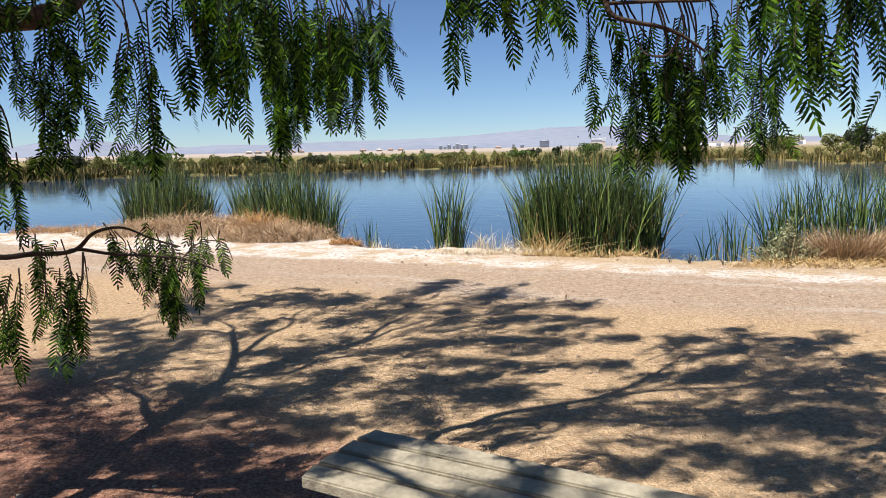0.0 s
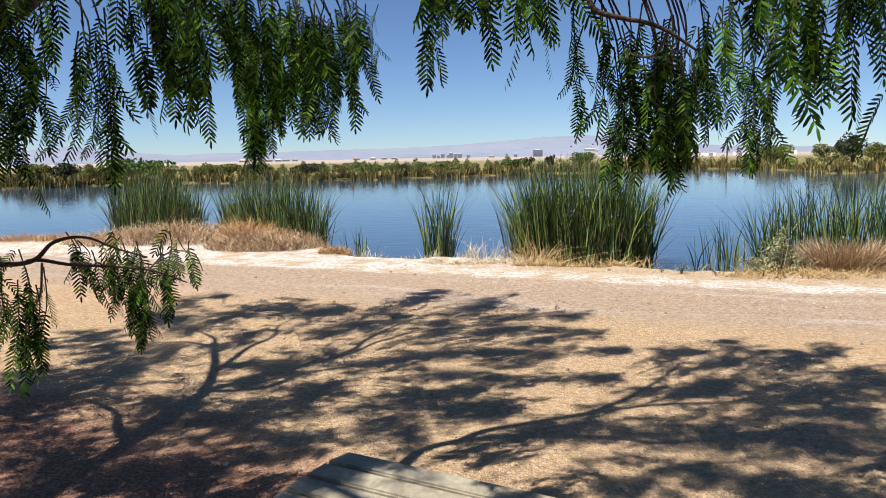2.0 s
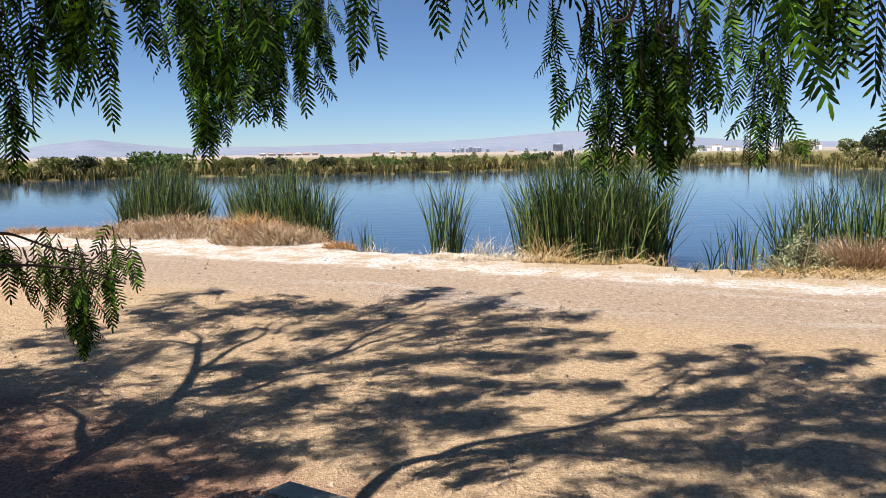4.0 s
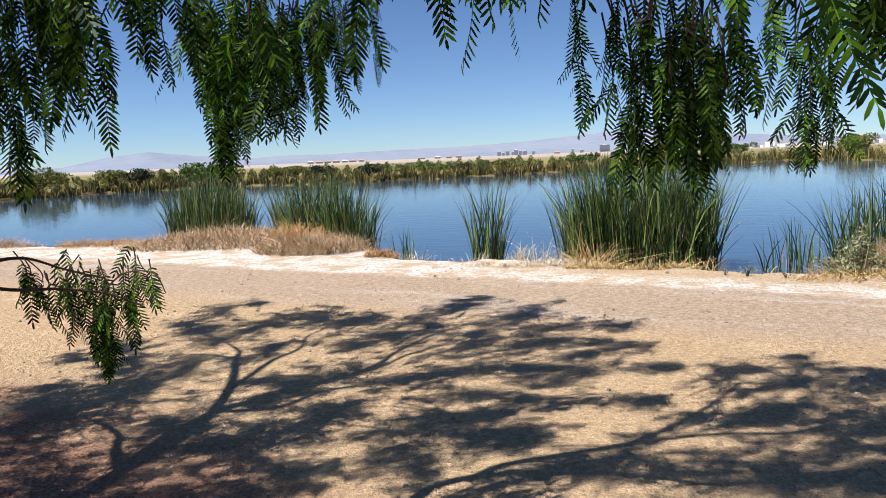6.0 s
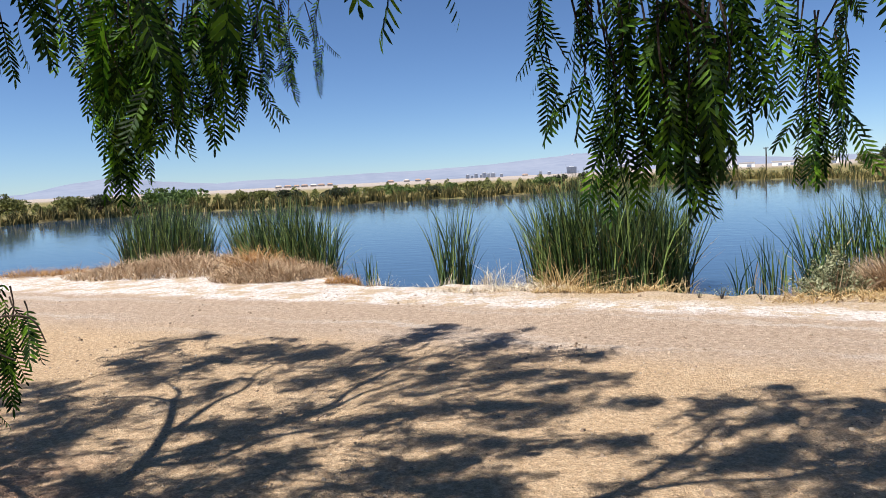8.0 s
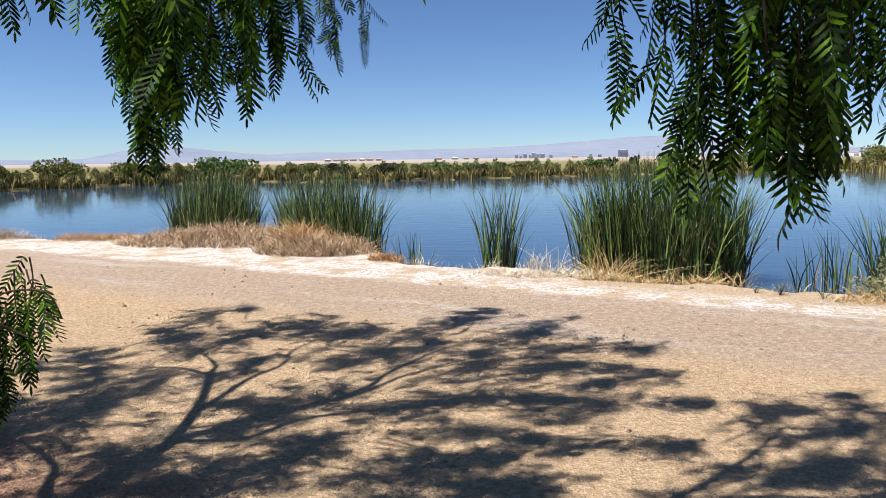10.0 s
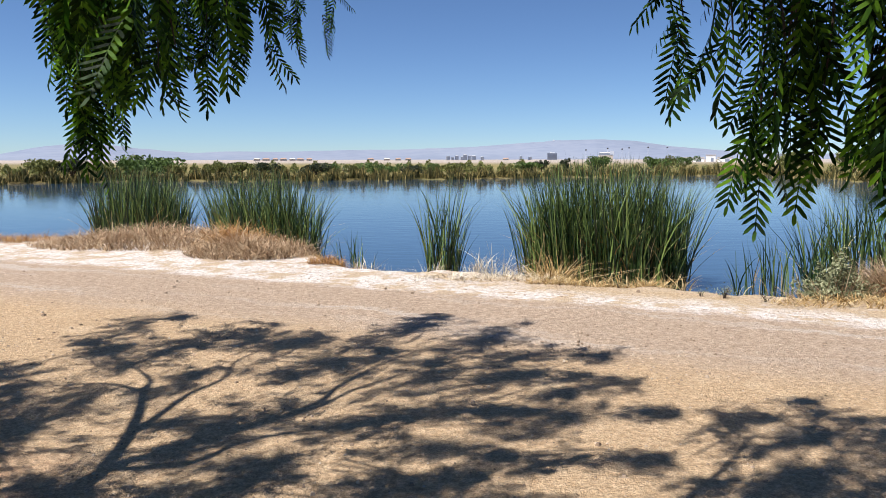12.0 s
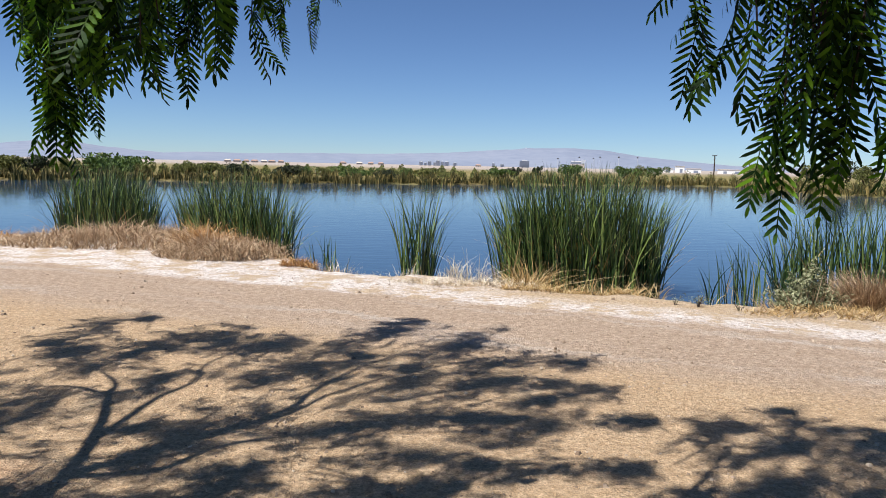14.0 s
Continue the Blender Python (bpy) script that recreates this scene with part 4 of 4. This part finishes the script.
for h, rows in CLUMPS.items():
    # thinner wisps between the clumps
    rows = rows + [(x + loose.normal(0, 0.30), y + loose.normal(0, 0.30), loose.uniform(0.07, 0.13)) for x, y, r in rows[::2] if y > 4.3]
    spots, stems = [], ([], [])
    fork = Vector(above(*FORKS[h])) - ROOT
    for x, y, r in rows:
        away = Vector((x - FORKS[h][0], y - FORKS[h][1] + 0.2))
        along = math.atan2(away.y, away.x) + loose.normal(0, 0.35)
        axis, cross = Vector((math.cos(along), math.sin(along), 0)), Vector((-math.sin(along), math.cos(along), 0))
        # layers above the first are added up the sun's line to block sky light
        for layer in (0.0, 0.6, 1.3, 2.0):
            c = Vector(above(x, y, h + layer + rng.uniform(-0.15, 0.2))) - ROOT
            if layer == 0.0:
                root = c.lerp(fork, min(0.75, 0.55 / max((fork - c).length, 0.1))) + Vector((loose.normal(0, 0.08), loose.normal(0, 0.08), 0))
                knee = root.lerp(c, 0.55) + Vector((loose.normal(0, 0.05), loose.normal(0, 0.05), 0.05))
                v, f = tube([tuple(root), tuple(knee), tuple(c)], [0.010, 0.008, 0.004], 5)
                stems[1].extend([tuple(i + len(stems[0]) for i in face) for face in f])
                stems[0].extend(v)
            for _ in range(int(92 * r * r) + 3):
                # a drooping shoot that grows out of the clump's middle
                out = axis * rng.normal(0, 0.85) * r + cross * rng.normal(0, 0.40) * r + Vector((0, 0, rng.uniform(-0.05, 0.15)))
                drop = rng.uniform(0.10, 0.34)
                top, low = c + out, c + out * 1.25 - Vector((0, 0, drop))
                v, f = tube([tuple(c - Vector((0, 0, 0.1))), tuple(top), tuple(low)], [0.006, 0.004, 0.0015], 4)
                stems[1].extend([tuple(i + len(stems[0]) for i in face) for face in f])
                stems[0].extend(v)
                for u in rng.random(rng.integers(5, 9)):
                    spots.append(np.array(top.lerp(low, u)) + rng.normal(0, 0.025, 3))
    v, f = leaves(spots, 0.6, COARSE, (0.6, 0.95))
    tagged(sheet("crown", v, f, LEAF, tree), kind="stuff")
    tagged(sheet("brushwood", stems[0], stems[1], TWIG, tree), kind="stuff")

# unseen foliage added over and behind the eye to keep sky light out
spots = []
for ring, (reach, high, many) in enumerate(((1.3, 4.9, 7), (2.6, 4.4, 11), (3.9, 3.7, 15), (4.9, 2.7, 17))):
    for k in range(many):
        turn = math.pi * (0.80 + 1.15 * k / (many - 1)) + loose.normal(0, 0.06)
        x, y, z, r = -1.6 + reach * math.cos(turn) * 1.1, 0.9 + reach * math.sin(turn), high + loose.normal(0, 0.2), loose.uniform(0.65, 0.9)
        y = min(y, 1.15 - 0.29 * max(z - 3.0, 0))
        for _ in range(230):
            d = rng.normal(0, 1, 3)
            d = d / np.linalg.norm(d) * rng.uniform(0.1, 1.0) ** 0.5 * r
            spots.append(np.array((x, y, z)) + d * (1.0, 0.8, 0.6) - np.array(ROOT))
v, f = leaves(spots, 0.7, COARSE, (0.9, 1.3))
tagged(sheet("crown", v, f, LEAF, tree), kind="stuff")
# limbs added to carry that unseen foliage
for x, y, z in ((-2.6, 1.6, 4.4), (-1.6, 0.8, 4.6), (-3.6, 2.6, 4.3), (-2.2, -0.9, 4.0), (0.4, 0.0, 4.0), (-3.4, -1.0, 3.3), (-0.2, -2.0, 2.7)):
    bend = loose.normal(0, 0.16, (5, 2))
    limb("limb", [(-2.25, 2.6, 1.1)] + [(-2.25 + (x + 2.25) * u ** 1.5 + b[0], 2.6 + (y - 2.6) * u ** 1.5 + b[1], 1.1 + (z - 1.1) * u ** 0.8) for u, b in zip((0.2, 0.4, 0.6, 0.8, 1.0), bend)],
         [0.06, 0.052, 0.042, 0.032, 0.022, 0.01], 8)


LEAF_MESHES = []
for v, f in SHAPES:
    m = bpy.data.meshes.new("leaf")
    m.from_pydata(v, [], f)
    m.materials.append(LEAF)
    LEAF_MESHES.append(m)


def curtain(x, y, low, top, wide, shoots, single=False):
    """A hanging bunch that narrows to a tip at (x, y, low): thin shoots with feathery leaves all along them, one by one or joined."""
    wood, spots = ([], []), []
    for k in range(max(2, round(shoots * 0.7))):
        a, q = rng.uniform(0, 2 * math.pi), (0.0 if k == 0 else rng.uniform(0.25, 1.0))
        dx, dy = wide * q * math.cos(a), wide * q * math.sin(a)
        end = low + 0.13 + (top - low) * 0.42 * q * rng.uniform(0.4, 1.2)
        start = Vector((x + dx * 1.1 + rng.normal(0, 0.02), y + dy * 1.1 + rng.normal(0, 0.02), top + rng.uniform(-0.04, 0.06)))
        tip = Vector((x + dx * 0.8, y + dy * 0.8, min(end, top - 0.08)))
        mid = start.lerp(tip, 0.5) + Vector((rng.normal(0, 0.018), rng.normal(0, 0.018), 0))
        v, f = tube(own([start, mid, tip]), [0.003, 0.0022, 0.001], 5)
        wood[1].extend([tuple(i + len(wood[0]) for i in face) for face in f])
        wood[0].extend(v)
        drop = start.z - tip.z
        gap = 0.054
        for n_ in range(int(drop / gap) + 1):
            u = min((n_ + rng.random()) * gap / drop, 1.0)
            p = start.lerp(mid, u * 2) if u < 0.5 else mid.lerp(tip, u * 2 - 1)
            spots.append(np.array(p - ROOT) + rng.normal(0, 0.008, 3))
    stem = sheet("shoot", wood[0], wood[1], TWIG, tree)
    if single:
        for p in spots:
            leaf = new("leaf", LEAF_MESHES[rng.integers(3)])
            leaf.parent = stem
            turn = Euler((abs(rng.normal(0, 0.34)), 0, rng.uniform(0, 6.28))).to_matrix() @ Euler((0, 0, rng.uniform(0, 6.28))).to_matrix()
            leaf.matrix_basis = Matrix.Translation(p) @ turn.to_4x4() @ Matrix.Scale(rng.uniform(0.58, 0.9), 4)
    else:
        v, f = leaves(spots, 0.34, SHAPES, (0.62, 1.0))
        tagged(sheet("spray", v, f, LEAF, stem), kind="stuff")


# hanging bunches: x, y, the tip's height, the top's height, spread, shoots
DROOP_LEFT_TAIL = [(-0.36, 3.48, 1.47, 2.15, 0.1, 5), (-0.35, 3.52, 1.53, 2.16, 0.1, 4), (-0.33, 3.30, 1.67, 2.11, 0.09, 4), (-0.28, 3.55, 1.63, 2.17, 0.07, 4), (-0.27, 3.40, 1.63, 2.13, 0.14, 6),
    (-0.38, 3.50, 1.74, 2.16, 0.16, 6), (-0.11, 3.60, 1.69, 2.18, 0.07, 4), (-0.19, 3.60, 1.76, 2.18, 0.07, 3), (-0.01, 3.80, 1.73, 2.23, 0.05, 3), (-0.06, 3.70, 1.78, 2.21, 0.09, 4),
    (-0.00, 4.60, 1.92, 2.43, 0.06, 3), (-0.09, 4.50, 1.92, 2.41, 0.09, 5)]
DROOP_LEFT_MASS = [(-0.33, 3.30, 1.67, 2.20, 0.09, 5), (-0.14, 3.40, 1.65, 2.22, 0.08, 4), (-0.11, 3.60, 1.68, 2.27, 0.07, 4), (-0.05, 3.70, 1.71, 2.30, 0.05, 3), (0.05, 2.95, 1.57, 2.28, 0.1, 6),
    (-0.06, 3.00, 1.63, 2.29, 0.12, 6), (0.12, 3.10, 1.66, 2.31, 0.08, 4), (-0.01, 3.00, 1.66, 2.37, 0.09, 4), (-0.16, 2.60, 1.77, 2.14, 0.06, 4), (-0.18, 2.55, 1.80, 2.13, 0.05, 3)]
DROOP_LEFT_NEAR = [(-0.18, 2.30, 1.63, 2.20, 0.05, 4), (-0.31, 2.35, 1.69, 2.21, 0.06, 4), (-0.24, 2.35, 1.66, 2.26, 0.06, 4), (-0.35, 2.40, 1.69, 2.27, 0.06, 3), (-0.21, 2.45, 1.62, 2.15, 0.05, 3),
    (-0.31, 2.45, 1.65, 2.15, 0.06, 4), (-0.38, 2.40, 1.67, 2.14, 0.06, 4), (-0.36, 3.45, 1.53, 2.53, 0.05, 3), (-0.24, 3.40, 1.65, 2.52, 0.06, 3), (-0.07, 2.10, 1.83, 2.19, 0.06, 3),
    (-0.14, 2.10, 1.87, 2.19, 0.06, 2), (-0.17, 2.70, 1.71, 2.05, 0.05, 3), (-0.09, 2.70, 1.80, 2.05, 0.08, 3)]
DROOP_LEFT_EDGE = [(-0.57, 2.60, 1.50, 2.32, 0.05, 4), (-0.64, 2.62, 1.53, 2.32, 0.05, 3), (-1.01, 2.88, 1.40, 2.39, 0.06, 4), (-1.03, 2.80, 1.48, 2.37, 0.07, 4), (-0.88, 2.80, 1.52, 2.37, 0.06, 4),
    (-1.04, 2.70, 1.66, 2.34, 0.1, 5), (-0.89, 2.70, 1.72, 2.34, 0.1, 5), (-1.18, 2.70, 1.32, 2.34, 0.03, 2), (-1.12, 2.70, 1.15, 2.34, 0.03, 3), (-0.68, 2.50, 1.81, 2.29, 0.08, 3),
    (-0.89, 2.40, 1.79, 2.27, 0.1, 4), (-0.78, 2.90, 1.47, 2.26, 0.06, 4)]
DROOP_MIDDLE = [(0.48, 2.36, 1.72, 2.26, 0.03, 3), (0.45, 2.36, 1.77, 2.26, 0.03, 2), (0.61, 2.34, 1.76, 2.25, 0.03, 3), (0.69, 2.34, 1.77, 2.25, 0.05, 3), (0.78, 2.34, 1.76, 2.25, 0.04, 3),
    (0.83, 2.30, 1.81, 2.24, 0.03, 2), (0.55, 2.20, 1.83, 2.05, 0.03, 2), (0.68, 2.10, 1.82, 2.04, 0.03, 2)]
DROOP_RIGHT = [(0.97, 2.98, 1.58, 2.03, 0.03, 3), (1.03, 2.98, 1.61, 2.03, 0.04, 3), (1.08, 2.92, 1.40, 2.01, 0.035, 3), (1.09, 2.90, 1.46, 2.01, 0.06, 3), (1.05, 2.94, 1.43, 2.02, 0.03, 2),
    (1.11, 2.90, 1.55, 2.01, 0.05, 3), (1.23, 3.00, 1.60, 2.03, 0.04, 3), (1.17, 2.76, 1.42, 2.06, 0.05, 4), (1.23, 2.76, 1.41, 2.06, 0.05, 4), (1.15, 2.90, 1.46, 2.10, 0.05, 3),
    (1.27, 2.80, 1.48, 2.07, 0.05, 3), (1.35, 2.82, 1.55, 2.08, 0.03, 2)]
DROOP_RIGHT_FAR = [(1.70, 3.30, 1.43, 2.31, 0.04, 4), (1.65, 3.32, 1.46, 2.32, 0.04, 3), (1.77, 3.30, 1.49, 2.31, 0.04, 3), (1.51, 3.10, 1.61, 2.26, 0.05, 3), (1.20, 2.72, 1.41, 2.01, 0.05, 4),
    (1.25, 2.75, 1.41, 2.02, 0.05, 3), (1.15, 2.72, 1.45, 2.01, 0.04, 3), (1.60, 2.70, 1.77, 2.16, 0.05, 3), (1.65, 2.60, 1.80, 2.14, 0.05, 3), (1.58, 2.90, 1.77, 2.21, 0.08, 5),
    (1.50, 2.60, 1.74, 2.18, 0.05, 3), (1.33, 2.00, 1.63, 2.03, 0.03, 2)]
DROOP_RIGHT_NEAR = [(1.36, 2.08, 1.60, 2.19, 0.03, 2), (1.43, 2.05, 1.60, 2.18, 0.035, 3), (1.52, 2.10, 1.56, 2.19, 0.035, 3), (1.23, 1.95, 1.65, 2.16, 0.04, 3), (1.20, 2.05, 1.67, 2.18, 0.05, 3),
    (1.12, 2.05, 1.71, 2.18, 0.05, 3), (1.43, 2.00, 1.74, 2.17, 0.05, 3)]
DROOP_LOW = [(-0.89, 3.40, 0.69, 1.11, 0.05, 4), (-0.95, 3.40, 0.76, 1.18, 0.06, 4), (-0.62, 3.30, 1.03, 1.25, 0.03, 2), (-0.78, 3.40, 0.88, 1.22, 0.04, 3), (-1.01, 3.25, 0.96, 1.22, 0.06, 3),
    (-1.07, 3.20, 1.01, 1.23, 0.04, 2), (-0.95, 3.30, 0.90, 1.22, 0.07, 4), (-1.17, 3.00, 0.70, 1.12, 0.04, 3), (-1.27, 3.00, 0.83, 1.25, 0.03, 2), (-1.10, 3.00, 0.77, 1.19, 0.03, 2),
    (-1.21, 2.70, 0.72, 1.14, 0.05, 3)]
for rows in (DROOP_LEFT_TAIL, DROOP_LEFT_MASS, DROOP_LEFT_NEAR, DROOP_LEFT_EDGE, DROOP_MIDDLE, DROOP_RIGHT, DROOP_RIGHT_FAR, DROOP_RIGHT_NEAR, DROOP_LOW):
    for k, (x, y, low, top, wide, shoots) in enumerate(rows):
        top = min(top, low + 0.47)
        curtain(x, y, low, top, wide, shoots * (1.7 if rows is DROOP_LOW else 1.0), rows is DROOP_RIGHT and k < 6)
        if rows is not DROOP_LOW:
            limb("branchlet", [(x, y, top - 0.02), (x - 0.05 + rng.normal(0, 0.04), y, top + 0.16), (x - 0.25, y - 0.08, top + 0.45), (x - 0.6, y - 0.2, max(3.0, top + 0.6))], [0.0025, 0.004, 0.005, 0.006], 5, TWIG, 0)

# the crooked branch that comes down into view, and its fork
limb("branchlet", [(0.62, 1.8, 2.5), (0.74, 1.92, 2.14), (0.79, 1.97, 1.98), (0.80, 1.98, 1.93), (0.82, 1.98, 1.87), (0.88, 1.98, 1.85), (0.93, 1.98, 1.84), (0.98, 1.98, 1.82), (1.04, 1.98, 1.78)], [0.010, 0.008, 0.007, 0.0065, 0.006, 0.0055, 0.005, 0.004, 0.0025], 7, TWIG, 0.3)
limb("branchlet", [(0.81, 1.98, 1.895), (0.90, 2.0, 1.90), (0.97, 2.0, 1.90), (1.05, 2.0, 1.90), (1.07, 2.0, 1.93)], [0.0045, 0.004, 0.0035, 0.003, 0.0025], 6, TWIG, 0.3)
limb("branchlet", [(0.98, 1.98, 1.82), (1.01, 2.2, 1.80), (1.03, 2.5, 1.84), (1.08, 2.8, 1.90)], [0.004, 0.004, 0.003, 0.002], 5, TWIG, 0.2)
# the low branch with its side twigs
limb("branchlet", [above(-1.5, 3.4, 1.6), (-2.0, 3.0, 1.35), (-1.47, 2.95, 1.19), (-1.24, 2.95, 1.19), (-1.08, 2.95, 1.20), (-0.99, 2.95, 1.27), (-0.91, 3.02, 1.28), (-0.86, 3.15, 1.22), (-0.78, 3.25, 1.17)], [0.02, 0.014, 0.011, 0.010, 0.009, 0.007, 0.005, 0.004, 0.003], 7, TWIG, 0.3)
limb("branchlet", [(-1.1, 2.95, 1.20), (-1.06, 2.98, 1.20), (-0.94, 2.98, 1.18), (-0.91, 3.2, 1.14), (-0.74, 3.2, 1.12), (-0.60, 3.2, 1.07)], [0.007, 0.007, 0.006, 0.005, 0.004, 0.003], 6, TWIG, 0.3)
limb("branchlet", [(-1.06, 2.98, 1.19), (-1.08, 2.98, 1.06), (-1.13, 2.98, 1.01), (-1.16, 2.98, 0.83)], [0.005, 0.004, 0.003, 0.002], 5, BARK, 0)
limb("branchlet", [(-0.76, 3.2, 1.12), (-0.68, 3.22, 1.19), (-0.60, 3.28, 1.18), (-0.57, 3.3, 1.1)], [0.004, 0.003, 0.003, 0.002], 5, BARK, 0)


# ---- grit and fallen bits on the soil ----
def pebbles(count, x0, x1, y0, y1, size, name, label):
    vs, fs = [], []
    cube = np.array([(-1, -1, -0.5), (1, -0.8, -0.5), (0.9, 1, -0.5), (-0.8, 0.9, -0.5), (-0.6, -0.6, 0.5), (0.6, -0.5, 0.6), (0.5, 0.6, 0.45), (-0.6, 0.5, 0.55)])
    quads = np.array([(3, 2, 1, 0), (4, 5, 6, 7), (0, 1, 5, 4), (1, 2, 6, 5), (2, 3, 7, 6), (3, 0, 4, 7)])
    for k in range(count):
        x, y = rng.uniform(x0, x1), rng.uniform(y0, y1)
        s = size * rng.lognormal(0, 0.5)
        z = float(ground_height(np.array(x), np.array(y)))
        m = np.array(Euler((0, 0, rng.uniform(0, 6.3))).to_matrix())
        vs.append((cube * rng.uniform(0.7, 1.3, 3) * s) @ m.T + (x, y, z + s * 0.3))
        fs.append(quads + 8 * k)
    return tagged(sheet(name, np.concatenate(vs), np.concatenate(fs), STONE), label, "gravel", kind="stuff")


pebbles(5000, -4.5, 5.0, 2.6, 8.0, 0.0038, "gravel", "small tan and brown pebbles strewn over the soil")
pebbles(2200, -8.0, 6.5, 7.0, 11.2, 0.0052, "track_gravel", "coarse pebbles along the rolled track")
